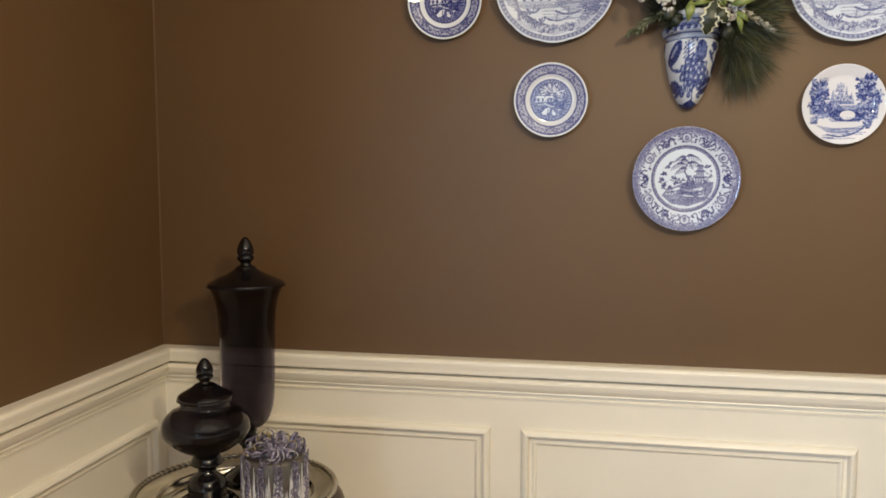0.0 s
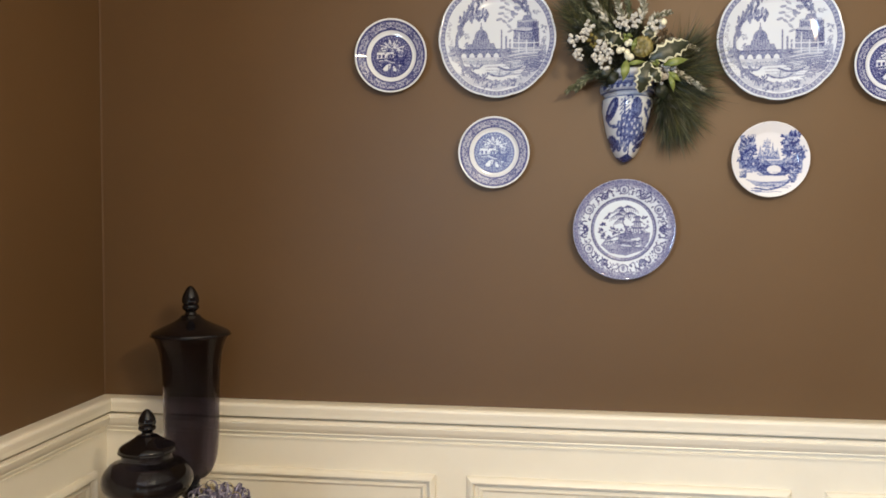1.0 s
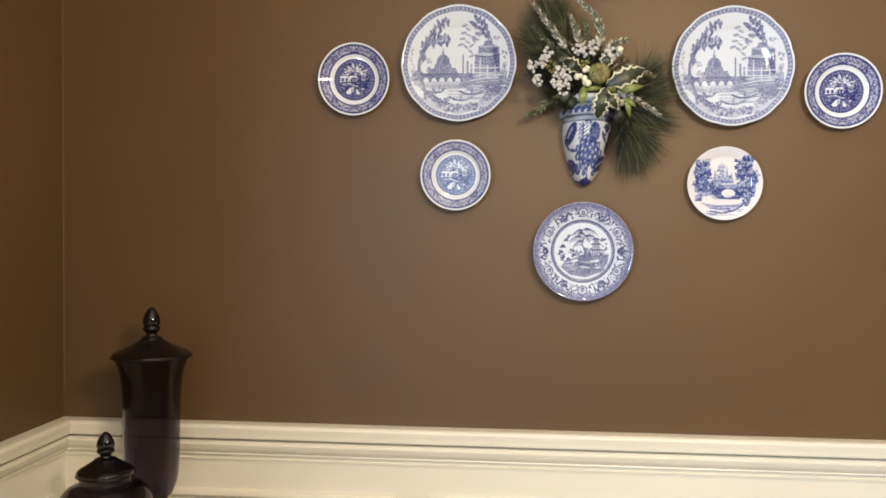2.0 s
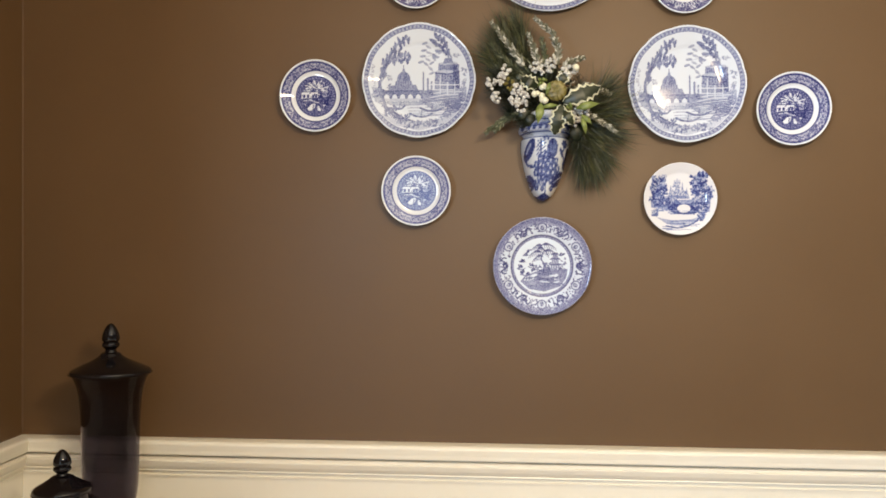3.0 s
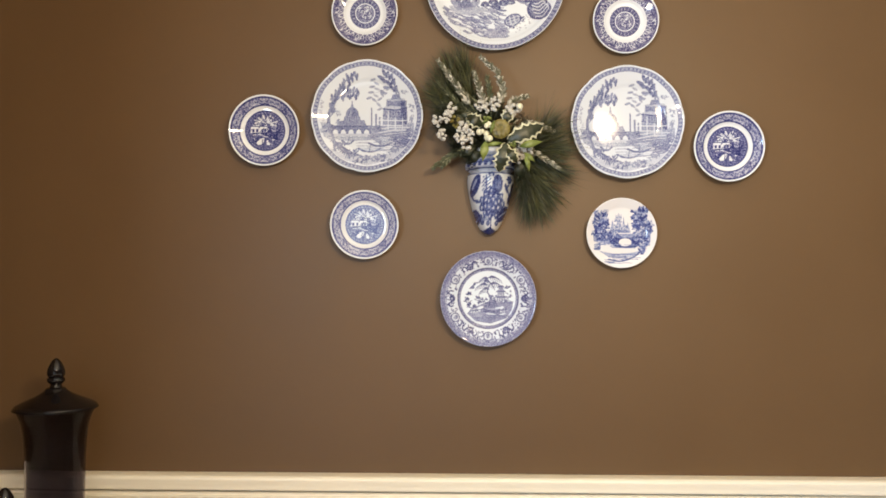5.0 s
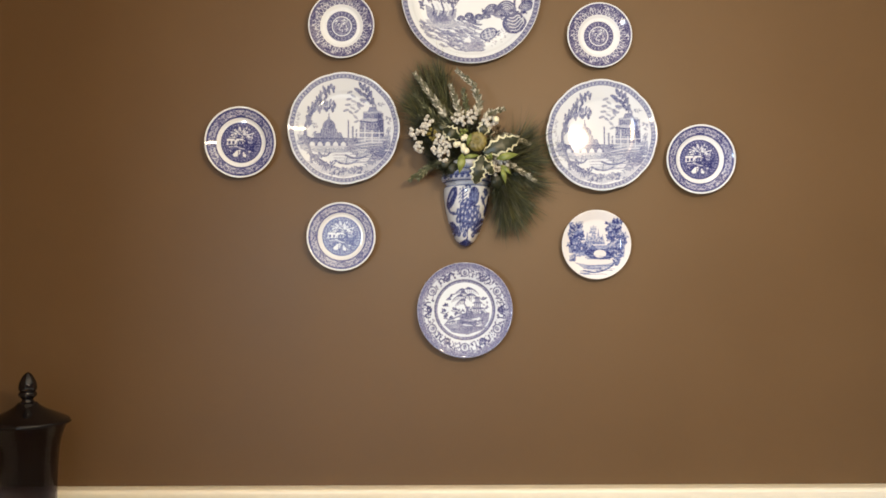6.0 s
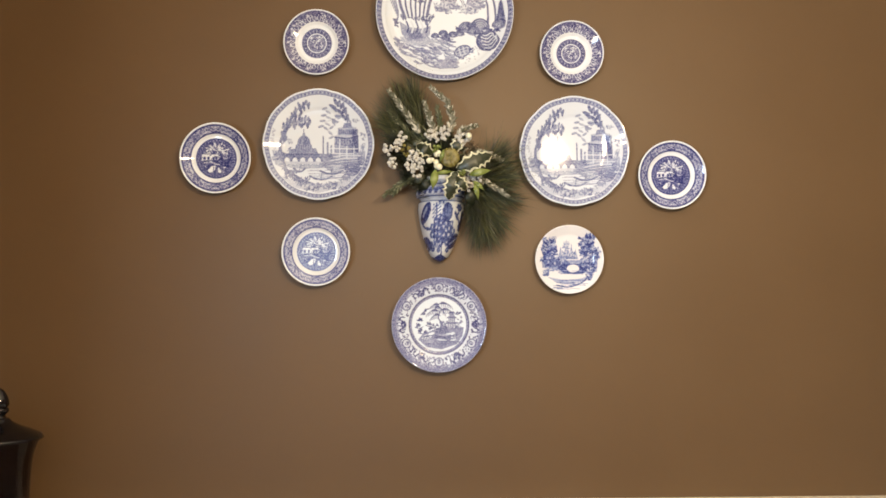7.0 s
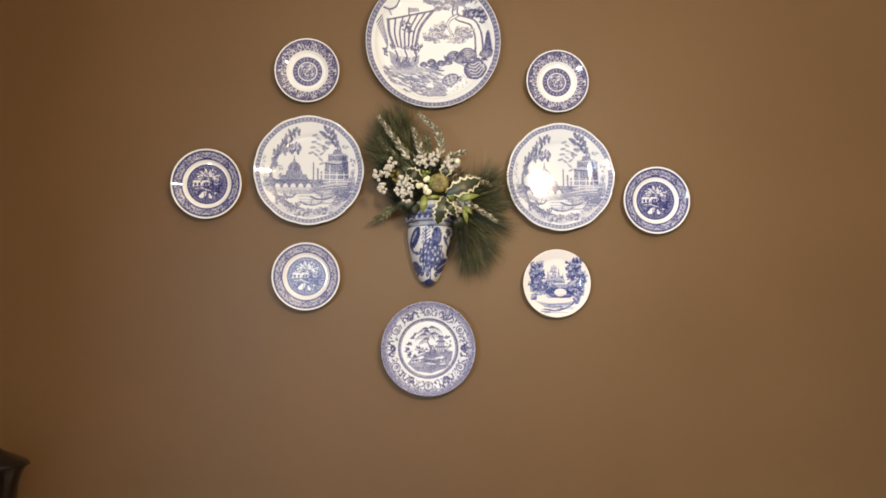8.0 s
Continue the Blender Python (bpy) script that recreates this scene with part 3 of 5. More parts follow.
    c.oval(0.24, -0.20, 0.10, 0.02, 0.08, 0.1)
    c.oval(0.06, -0.33, 0.12, 0.016, 0.15, -0.1)
    c.oval(0.30, -0.33, 0.07, 0.016, 0.12, 0.2)
    c.water(-0.40, -0.14, 0.2, 0.40, 10, 0.75)
    # willow with three hatched plumes
    c.curve([(0.02, -0.12), (0.05, 0.02), (-0.01, 0.14), (0.03, 0.30)], 0.036, 0.75, 0.5)
    for x, y, w, h, d in ((-0.08, 0.40, 0.14, 0.08, -1), (0.12, 0.42, 0.20, 0.09, 1), (-0.12, 0.27, 0.17, 0.10, -1), (0.16, 0.29, 0.19, 0.10, 1), (0.0, 0.33, 0.15, 0.14, 1), (-0.06, 0.18, 0.14, 0.10, -1)):
        for k in range(6):
            q = k / 5
            x0 = x - d * w * 0.5 + d * w * 1.1 * q
            y0 = y + h * (0.35 - 0.5 * q * q)
            c.curve([(x - d * w * 0.6, y + h * 0.1), ((x + x0) / 2, y0 + 0.02), (x0 + d * 0.03, y0 - h * 0.5), (x0 + d * 0.05, y0 - h * 1.0)], 0.0115, 0.85, 0.8)
    # pagoda with trees beside it
    for k, (w, y) in enumerate(((0.15, -0.06), (0.115, 0.06), (0.08, 0.16))):
        c.poly([(0.27 - w * 0.65, y), (0.27 + w * 0.65, y), (0.27 + w * 0.6, y + 0.075), (0.27 - w * 0.6, y + 0.075)], 0.25)
        for q in (-0.5, -0.17, 0.17, 0.5):
            c.line([(0.27 + q * w, y), (0.27 + q * w, y + 0.07)], 0.014, 0.82)
        c.poly([(0.27 - w, y + 0.07), (0.27 + w, y + 0.07), (0.27 + w * 0.55, y + 0.11), (0.27 - w * 0.55, y + 0.11)], 0.8)
    c.leaves(0.43, 0.06, 0.05, 0.10, 14, 0.028, 0.6)
    c.leaves(0.38, -0.08, 0.1, 0.03, 10, 0.028, 0.7)
    c.leaves(0.10, -0.02, 0.07, 0.08, 20, 0.028, 0.8)
    c.leaves(-0.08, -0.04, 0.06, 0.05, 12, 0.026, 0.75)
    # islands, boats and sprigs on the white water
    for x, y, n in ((-0.40, 0.10, 7), (-0.34, 0.23, 5), (-0.27, 0.30, 3), (-0.44, -0.02, 9), (-0.40, -0.13, 8), (-0.22, 0.02, 6), (-0.18, -0.08, 7), (-0.28, -0.16, 6), (0.40, 0.24, 4)):
        c.leaves(x, y, 0.04, 0.025, n + 3, 0.028, 0.9, 0.6 if n < 6 else None)
    c.curve([(-0.50, -0.06), (-0.42, -0.085), (-0.34, -0.05)], 0.022, 0.7, 0.6)
    c.curve([(-0.28, -0.02), (-0.20, -0.045), (-0.12, -0.01)], 0.020, 0.7, 0.6)
    c.curve([(-0.44, -0.18), (-0.34, -0.20), (-0.26, -0.17)], 0.020, 0.7, 0.6)
    c.leaves(0.02, -0.44, 0.3, 0.02, 16, 0.024, 0.6)
    return c


def print_italian():
    c = Canvas(640)
    # river and banks in flat washes below a white sky
    c.poly([(-0.62, -0.30), (0.10, -0.26), (0.30, -0.34), (0.12, -0.40), (-0.30, -0.44), (-0.58, -0.40)], 0.34)
    c.poly([(0.02, -0.22), (0.30, -0.16), (0.84, -0.12), (0.84, -0.34), (0.66, -0.40), (0.36, -0.36), (0.12, -0.36)], 0.42)
    c.poly([(0.44, -0.54), (0.62, -0.40), (0.84, -0.38), (0.78, -0.54), (0.58, -0.58)], 0.72)
    c.poly([(-0.62, -0.40), (-0.46, -0.52), (-0.26, -0.64), (-0.04, -0.72), (-0.20, -0.76), (-0.40, -0.66), (-0.58, -0.50)], 0.8)
    c.poly([(-0.70, -0.56), (-0.40, -0.68), (0.0, -0.72), (0.40, -0.66), (0.70, -0.54), (0.56, -0.74), (0.0, -0.88), (-0.52, -0.76)], 0.24)
    c.water(-0.48, -0.30, -0.45, 0.30, 26, 0.42)
    c.water(-0.62, -0.50, -0.05, 0.55, 22, 0.45)
    # long bridge with round arches
    c.poly([(-0.70, -0.29), (0.06, -0.29), (0.06, -0.17), (-0.70, -0.17)], 0.66)
    c.line([(-0.72, -0.165), (0.08, -0.165)], 0.018, 0.85)
    c.line([(-0.70, -0.292), (0.06, -0.292)], 0.014, 0.9)
    for k in range(5):
        c.oval(-0.58 + k * 0.14, -0.29, 0.058, 0.082, 0.75)
        c.oval(-0.58 + k * 0.14, -0.295, 0.048, 0.070, 0.02)
    c.poly([(-0.70, -0.35), (0.06, -0.35), (0.06, -0.30), (-0.70, -0.30)], 0.22)
    # domed church: base, drum, ribbed dome and lantern
    c.poly([(-0.56, -0.16), (-0.02, -0.16), (-0.06, -0.06), (-0.50, -0.07)], 0.55)
    c.poly([(-0.44, -0.07), (-0.12, -0.07), (-0.14, 0.01), (-0.42, 0.01)], 0.48)
    for k in range(7):
        c.line([(-0.41 + k * 0.042, -0.06), (-0.41 + k * 0.042, 0.0)], 0.012, 0.75)
    c.poly([(-0.40, 0.01), (-0.16, 0.01), (-0.17, 0.09), (-0.205, 0.145), (-0.255, 0.175), (-0.305, 0.175), (-0.355, 0.145), (-0.39, 0.09)], 0.50)
    c.poly([(-0.28, 0.01), (-0.16, 0.01), (-0.17, 0.09), (-0.205, 0.145), (-0.255, 0.175)], 0.66)
    for q in (-0.07, 0.0, 0.07):
        c.line([(-0.28 + q, 0.02), (-0.28 + q * 0.5, 0.16)], 0.010, 0.78)
    c.poly([(-0.305, 0.17), (-0.255, 0.17), (-0.262, 0.225), (-0.298, 0.225)], 0.6)
    c.line([(-0.28, 0.22), (-0.28, 0.285)], 0.014, 0.7)
    c.leaves(-0.50, -0.08, 0.08, 0.03, 10, 0.03, 0.6)
    # slim towers
    for x, h, w in ((0.07, 0.16, 0.026), (0.15, 0.04, 0.034), (0.22, -0.02, 0.04)):
        c.line([(x, -0.22), (x, h)], w, 0.5)
        c.line([(x + w * 0.3, -0.22), (x + w * 0.3, h - 0.02)], 0.010, 0.8)
    c.line([(0.02, -0.19), (0.30, -0.18)], 0.05, 0.5)
    # round castle in two tiers, shaded to one side, behind a pale fence
    c.poly([(0.27, -0.19), (0.72, -0.17), (0.71, 0.17), (0.28, 0.16)], 0.46)
    c.poly([(0.52, -0.17), (0.72, -0.17), (0.71, 0.17), (0.54, 0.16)], 0.60)
    c.poly([(0.33, 0.17), (0.68, 0.18), (0.67, 0.31), (0.34, 0.30)], 0.52)
    c.poly([(0.54, 0.17), (0.68, 0.18), (0.67, 0.31), (0.55, 0.30)], 0.66)
    c.oval(0.50, 0.165, 0.215, 0.030, 0.30)
    c.curve([(0.28, 0.145), (0.50, 0.125), (0.71, 0.155)], 0.018, 0.95)
    c.curve([(0.28, 0.02), (0.50, 0.0), (0.71, 0.03)], 0.012, 0.85)
    c.oval(0.505, 0.305, 0.17, 0.028, 0.35)
    c.poly([(0.42, 0.31), (0.60, 0.32), (0.57, 0.40), (0.45, 0.40)], 0.6)
    for k in range(8):
        c.line([(0.31 + k * 0.05, 0.03), (0.31 + k * 0.05, 0.11)], 0.012, 0.85)
        c.line([(0.37 + k * 0.036, 0.20), (0.37 + k * 0.036, 0.28)], 0.010, 0.85)
    for k in range(9):
        c.line([(0.60 + k * 0.012, -0.14), (0.605 + k * 0.012, 0.28)], 0.007, 1.0)
    c.poly([(0.10, -0.22), (0.30, -0.14), (0.30, -0.26), (0.14, -0.28)], 0.5)
    c.line([(0.20, -0.06), (0.70, -0.07)], 0.018, 0.03)
    c.line([(0.20, -0.15), (0.70, -0.16)], 0.016, 0.03)
    for k in range(4):
        c.line([(0.24 + k * 0.13, -0.22), (0.24 + k * 0.13, -0.02 + 0.12 * (k == 1))], 0.018, 0.05)
    c.leaves(0.62, 0.43, 0.10, 0.03, 14, 0.026, 0.4)
    c.leaves(0.80, 0.02, 0.035, 0.20, 30, 0.026, 0.45)
    c.leaves(0.72, -0.16, 0.07, 0.05, 16, 0.026, 0.5)
    # near bank: pale ribs and hatching along the slope
    for k in range(5):
        c.curve([(0.14 + k * 0.06, -0.24 - k * 0.045), (0.42 + k * 0.05, -0.19 - k * 0.05), (0.80, -0.20 - k * 0.05)], 0.016, 0.08)
    for k in range(14):
        c.line([(0.36 + k * 0.034, -0.44 + 0.006 * k), (0.42 + k * 0.032, -0.36 + 0.003 * k)], 0.010, 0.82)
    # boats
    for x, y, l in ((0.03, -0.60, 0.20), (0.22, -0.50, 0.20), (-0.36, -0.46, 0.10)):
        c.curve([(x - l, y + 0.03), (x - l * 0.3, y - 0.02), (x + l * 0.4, y - 0.02), (x + l, y + 0.03)], 0.034, 0.72, 0.7)
        c.line([(x, y), (x + 0.02, y + 0.09)], 0.012, 0.7)
    # the framing tree: curved trunk and hanging sprays
    c.curve([(-0.60, -0.46), (-0.66, -0.24), (-0.70, -0.02), (-0.66, 0.16), (-0.56, 0.34), (-0.42, 0.60), (-0.24, 0.74)], 0.062, 0.58, 0.3)
    c.curve([(-0.68, 0.0), (-0.58, 0.10), (-0.50, 0.10)], 0.020, 0.5, 0.5)
    for x, y, n in ((-0.62, 0.36, 5), (-0.56, 0.44, 6), (-0.50, 0.54, 6), (-0.42, 0.64, 6), (-0.34, 0.72, 5), (-0.26, 0.76, 4), (-0.20, 0.76, 3), (-0.44, 0.46, 5), (-0.36, 0.52, 6), (-0.28, 0.50, 5), (-0.20, 0.48, 5), (-0.66, 0.24, 5), (-0.60, 0.22, 4)):
        for k in range(n):
            c.oval(x + c.rng.uniform(-0.03, 0.03), y - 0.034 * k, 0.048, 0.020, c.rng.uniform(0.5, 0.85), 1.45 + c.rng.uniform(-0.45, 0.45))
    c.leaves(-0.54, 0.06, 0.05, 0.04, 9, 0.028, 0.35)
    c.leaves(-0.80, 0.0, 0.04, 0.30, 26, 0.028, 0.28)
    c.poly([(-0.84, -0.10), (-0.70, -0.12), (-0.62, -0.44), (-0.78, -0.36)], 0.34)
    # sprays over the castle: dark leaves above, paler ones beside
    c.curve([(0.52, 0.40), (0.48, 0.56), (0.38, 0.68), (0.28, 0.78)], 0.018, 0.6, 0.5)
    c.curve([(0.46, 0.58), (0.28, 0.48), (0.10, 0.42)], 0.012, 0.4, 0.6)
    for x, y, t, tone in ((0.30, 0.78, 1.9, 0.8), (0.24, 0.70, 2.7, 0.75), (0.36, 0.74, 1.2, 0.75), (0.30, 0.64, 2.6, 0.85), (0.42, 0.70, 1.0, 0.8), (0.38, 0.60, 2.4, 0.85), (0.46, 0.62, 0.9, 0.85), (0.44, 0.52, 2.3, 0.8), (0.50, 0.50, 1.0, 0.75), (0.34, 0.52, 2.9, 0.6), (0.28, 0.44, 2.5, 0.6)):
        c.oval(x, y, 0.066, 0.028, tone, t)
        c.oval(x + 0.03, y - 0.02, 0.05, 0.02, tone * 0.8, t + 0.8)
    for x, y, t in ((0.10, 0.66, 0.3), (0.16, 0.60, 2.6), (0.08, 0.54, 0.2), (0.17, 0.50, 2.8), (0.06, 0.44, 0.1), (0.15, 0.38, 2.7), (0.03, 0.34, 0.3), (0.12, 0.30, 2.5), (0.22, 0.32, 0.6), (0.20, 0.22, 2.4), (0.22, 0.14, 0.4), (0.26, 0.40, 2.2)):
        c.oval(x, y, 0.056, 0.022, c.rng.uniform(0.32, 0.5), t)
    # plants along the lower edge
    for k in range(22):
        a = math.radians(208 + k * 6.2)
        x, y = 0.80 * math.cos(a), 0.80 * math.sin(a)
        for q in (-0.5, 0.0, 0.5):
            c.curve([(x, y), (x * 0.96 + 0.02 * q, y * 0.95), (x * 0.91 + 0.07 * q, y * 0.92)], 0.015, 0.55, 0.5)
    for x, y in ((-0.30, -0.70), (-0.05, -0.72), (0.22, -0.70), (0.48, -0.60), (-0.52, -0.58)):
        c.leaves(x, y, 0.09, 0.03, 13, 0.03, 0.6)
    # darker thickets on the banks, then the whole print evened
    for x, y, w, h, n in ((0.62, -0.44, 0.16, 0.05, 34), (0.78, -0.30, 0.07, 0.08, 20), (-0.50, -0.50, 0.10, 0.04, 20), (-0.30, -0.62, 0.14, 0.03, 20), (0.16, -0.20, 0.07, 0.05, 14), (-0.72, -0.22, 0.08, 0.10, 20), (0.30, -0.78, 0.20, 0.03, 22), (-0.10, -0.80, 0.16, 0.03, 16)):
        c.leaves(x, y, w, h, n, 0.030, 0.66)
    for k in range(9):
        c.curve([(0.0 + k * 0.03, -0.34 - k * 0.02), (0.30 + k * 0.03, -0.30 - k * 0.026), (0.74, -0.27 - k * 0.03)], 0.009, 0.85)
    c.ink = np.where(c.ink > 0.12, np.clip(c.ink * 1.02, 0, 1.05), c.ink)
    c.ring(0.885, 1.05, 0.0)
    c.chain(0.895, 0.962, 0.52, 0.78, 0.36, 168)
    c.ring(0.955, 0.968, 0.7)
    return c


def print_cottage():
    c = Canvas(460, 1.22)
    c.poly([(-0.66, -0.05), (-0.2, -0.02), (0.2, -0.02), (0.68, 0.02), (0.66, -0.3), (0.3, -0.26), (-0.3, -0.26), (-0.64, -0.2)], 0.42)
    c.poly([(-0.60, -0.05), (-0.10, 0.02), (0.05, -0.12), (-0.2, -0.2), (-0.58, -0.18)], 0.7)
    c.foliage(-0.48, 0.36, 0.18, 0.2, 0.95, 0.04, 1.6)
    c.foliage(-0.52, 0.1, 0.18, 0.18, 0.85, 0.04, 1.3)
    c.foliage(0.46, 0.42, 0.21, 0.18, 1.0, 0.042, 1.9)
    c.foliage(0.50, 0.14, 0.22, 0.16, 0.8, 0.04, 1.4)
    c.line([(0.42, -0.05), (0.44, 0.35)], 0.04, 0.9)
    c.line([(-0.44, -0.08), (-0.45, 0.3)], 0.035, 0.9)
    for x, w, h in ((-0.20, 0.07, 0.28), (-0.06, 0.08, 0.44), (0.06, 0.06, 0.36), (0.16, 0.07, 0.22)):
        c.poly([(x - w, 0.0), (x + w, 0.0), (x + w * 0.4, h * 0.6), (x, h + 0.04), (x - w * 0.4, h * 0.6)], 0.42)
    c.foliage(-0.02, 0.10, 0.2, 0.10, 0.62, 0.03, 1.6)
    c.foliage(-0.06, 0.3, 0.08, 0.12, 0.5, 0.028, 0.9)
    c.foliage(-0.28, -0.05, 0.2, 0.1, 0.7, 0.04, 1.2)
    c.foliage(0.46, -0.02, 0.18, 0.1, 0.7, 0.04, 1.2)
    c.poly([(-0.2, -0.12), (0.5, -0.10), (0.56, -0.24), (0.34, -0.34), (-0.12, -0.34), (-0.26, -0.22)], 0.85)
    c.foliage(-0.44, -0.04, 0.20, 0.09, 0.9, 0.036, 1.6)
    c.foliage(0.48, -0.12, 0.18, 0.12, 0.9, 0.036, 1.6)
    c.foliage(-0.42, 0.22, 0.16, 0.14, 0.9, 0.036, 1.4)
    c.foliage(0.46, 0.28, 0.20, 0.14, 0.9, 0.038, 1.6)
    c.oval(0.10, -0.22, 0.15, 0.095, 0.0)
    c.water(-0.36, -0.26, -0.5, 0.6, 14, 0.6)
    c.poly([(-0.52, -0.42), (-0.3, -0.56), (0.1, -0.60), (0.4, -0.52), (0.56, -0.36), (0.3, -0.46), (-0.1, -0.5)], 0.35)
    c.foliage(0.52, -0.34, 0.1, 0.14, 0.8, 0.035, 1.0)
    c.foliage(-0.55, -0.3, 0.08, 0.1, 0.75, 0.03)
    c.water(-0.72, -0.5, -0.35, 0.35, 24, 0.8)
    c.curve([(-0.3, -0.62), (0.0, -0.66), (0.3, -0.56), (0.46, -0.42)], 0.03, 0.85)
    return c


def print_ship():
    c = Canvas(720)
    # sea: short bent strokes, closer under the ship
    for k in range(190):
        x, y = c.rng.uniform(-0.74, 0.14), c.rng.uniform(-0.80, -0.36)
        if x * x + y * y > 0.70:
            continue
        l = c.rng.uniform(0.03, 0.08)
        c.curve([(x - l, y + 0.35 * l), (x, y - 0.012), (x + l, y - 0.3 * l)], c.rng.uniform(0.014, 0.03), c.rng.uniform(0.35, 0.75), 0.6)
    c.poly([(-0.66, -0.34), (-0.24, -0.36), (-0.06, -0.42), (-0.40, -0.48), (-0.60, -0.44)], 0.34)
    # ship: hull with its crew of dabs, bellied sail in stripes
    c.poly([(-0.66, -0.12), (-0.63, -0.30), (-0.54, -0.40), (-0.34, -0.40), (-0.22, -0.32), (-0.20, -0.18), (-0.34, -0.22), (-0.52, -0.20)], 0.45)
    c.poly([(-0.56, -0.24), (-0.36, -0.26), (-0.30, -0.36), (-0.50, -0.38)], 0.7)
    for k in range(5):
        c.curve([(-0.56 + k * 0.07, -0.12), (-0.53 + k * 0.07, -0.20), (-0.55 + k * 0.07, -0.28)], 0.022, 0.12 if k % 2 else 0.9)
    for x, y in ((-0.72, -0.10), (-0.70, -0.16), (-0.60, -0.06), (-0.50, -0.05), (-0.40, -0.06), (-0.30, -0.08), (-0.24, -0.12), (-0.20, -0.06), (-0.26, -0.02)):
        c.leaves(x, y, 0.035, 0.035, 7, 0.026, 0.85)
    top = lambda q: (-0.67 + 0.67 * q, 0.35 + 0.14 * q)
    foot = lambda q: (-0.58 + 0.32 * q, -0.06 + 0.02 * q)
    mid = lambda q: (-0.65 + 0.46 * q, 0.14 + 0.09 * q)
    c.poly([top(0), top(1), mid(1), foot(1), foot(0), mid(0)], 0.03)
    for k in range(7):
        q = k / 6
        c.curve([top(q), mid(q), foot(q)], 0.040 if k in (0, 6) else 0.022, 0.8 if k in (0, 6) else 0.95)
    c.line([top(-0.02), top(1.04)], 0.026, 0.85)
    c.leaves(-0.40, 0.24, 0.08, 0.09, 26, 0.026, 0.95)
    c.line([(-0.36, 0.42), (-0.36, 0.53)], 0.02, 0.8)
    c.poly([(-0.35, 0.46), (-0.20, 0.48), (-0.22, 0.53), (-0.35, 0.53)], 0.45)
    # bird and hatched cliff beyond the sail
    c.curve([(-0.76, 0.52), (-0.64, 0.50), (-0.54, 0.56), (-0.48, 0.70)], 0.028, 0.75, 0.6)
    c.curve([(-0.66, 0.50), (-0.62, 0.42)], 0.018, 0.6)
    for k in range(11):
        c.line([(-0.76 + 0.008 * k, 0.40 - 0.035 * k), (-0.84 + 0.016 * k, 0.28 - 0.035 * k)], 0.016, 0.6)
    # crooked tree: pale trunk between dark outlines
    trunk = [(0.69, -0.20), (0.69, 0.0), (0.67, 0.16), (0.60, 0.31), (0.48, 0.36), (0.38, 0.39), (0.33, 0.46), (0.34, 0.56)]
    c.curve(trunk, 0.145, 0.85, 0.6)
    c.curve(trunk, 0.085, 0.04, 0.5)
    branch = [(0.36, 0.42), (0.26, 0.36), (0.22, 0.26), (0.27, 0.16), (0.26, 0.10)]
    c.curve(branch, 0.055, 0.75, 0.5)
    c.curve(branch, 0.026, 0.05, 0.5)
    c.foliage(0.62, 0.46, 0.16, 0.08, 1.05, 0.036, 2.2)
    c.foliage(0.74, 0.36, 0.05, 0.07, 0.85, 0.03, 0.8)
    c.foliage(0.16, 0.62, 0.32, 0.11, 0.62, 0.036, 2.6)
    c.foliage(-0.10, 0.76, 0.30, 0.07, 0.42, 0.034, 1.2)
    c.foliage(0.46, 0.70, 0.24, 0.10, 0.62, 0.034, 1.6)
    c.foliage(0.08, 0.20, 0.13, 0.12, 0.62, 0.032, 1.5)
    c.foliage(-0.02, 0.07, 0.13, 0.07, 0.62, 0.030, 1.2)
    c.foliage(0.34, 0.04, 0.16, 0.04, 0.5, 0.026, 0.8)
    for k in range(6):
        c.curve([(0.30 + 0.05 * k, 0.10 + 0.02 * k), (0.36 + 0.04 * k, 0.20 - 0.01 * k), (0.44 + 0.03 * k, 0.10)], 0.016, 0.55)
    c.foliage(0.46, 0.16, 0.15, 0.11, 0.6, 0.028, 1.3)
    for k in range(8):
        c.line([(0.82, 0.18 - 0.035 * k), (0.80 - 0.006 * k, 0.13 - 0.035 * k)], 0.022, 0.8)
        c.line([(0.82, 0.18 - 0.035 * k), (0.84 + 0.006 * k, 0.13 - 0.035 * k)], 0.022, 0.8)
    # rocks drawn with arcs
    for x, y, r in ((0.52, -0.14, 0.13), (0.32, -0.18, 0.11), (0.42, -0.24, 0.09), (0.80, -0.14, 0.10), (-0.02, -0.28, 0.06), (0.12, -0.30, 0.06), (-0.14, -0.32, 0.05), (0.22, -0.28, 0.06)):
        c.oval(x, y - r * 0.3, r, r * 0.6, 0.5)
        for k in range(4):
            q = r * (1 - k * 0.25)
            c.line([(x + q * math.cos(a), y - r * 0.5 + q * math.sin(a)) for a in np.linspace(0.1, 3.0, 9)], 0.024, 0.95)
            c.line([(x + q * 0.87 * math.cos(a), y - r * 0.5 + q * 0.87 * math.sin(a)) for a in np.linspace(0.2, 2.9, 9)], 0.010, 0.1)
    c.oval(0.63, -0.40, 0.17, 0.15, 0.8)
    for k in range(5):
        c.curve([(0.50 + k * 0.02, -0.28 - k * 0.055), (0.60 + k * 0.02, -0.32 - k * 0.045), (0.68 + k * 0.02, -0.28 - k * 0.03), (0.76, -0.32 - k * 0.02)], 0.014, 0.12)
    c.curve([(0.48, -0.34), (0.52, -0.50), (0.66, -0.54)], 0.03, 1.0)
    for x, y in ((0.40, -0.16), (0.62, -0.22), (0.74, -0.26), (0.24, -0.24), (0.02, -0.33), (0.50, -0.30)):
        c.leaves(x, y, 0.06, 0.035, 9, 0.03, 0.95)
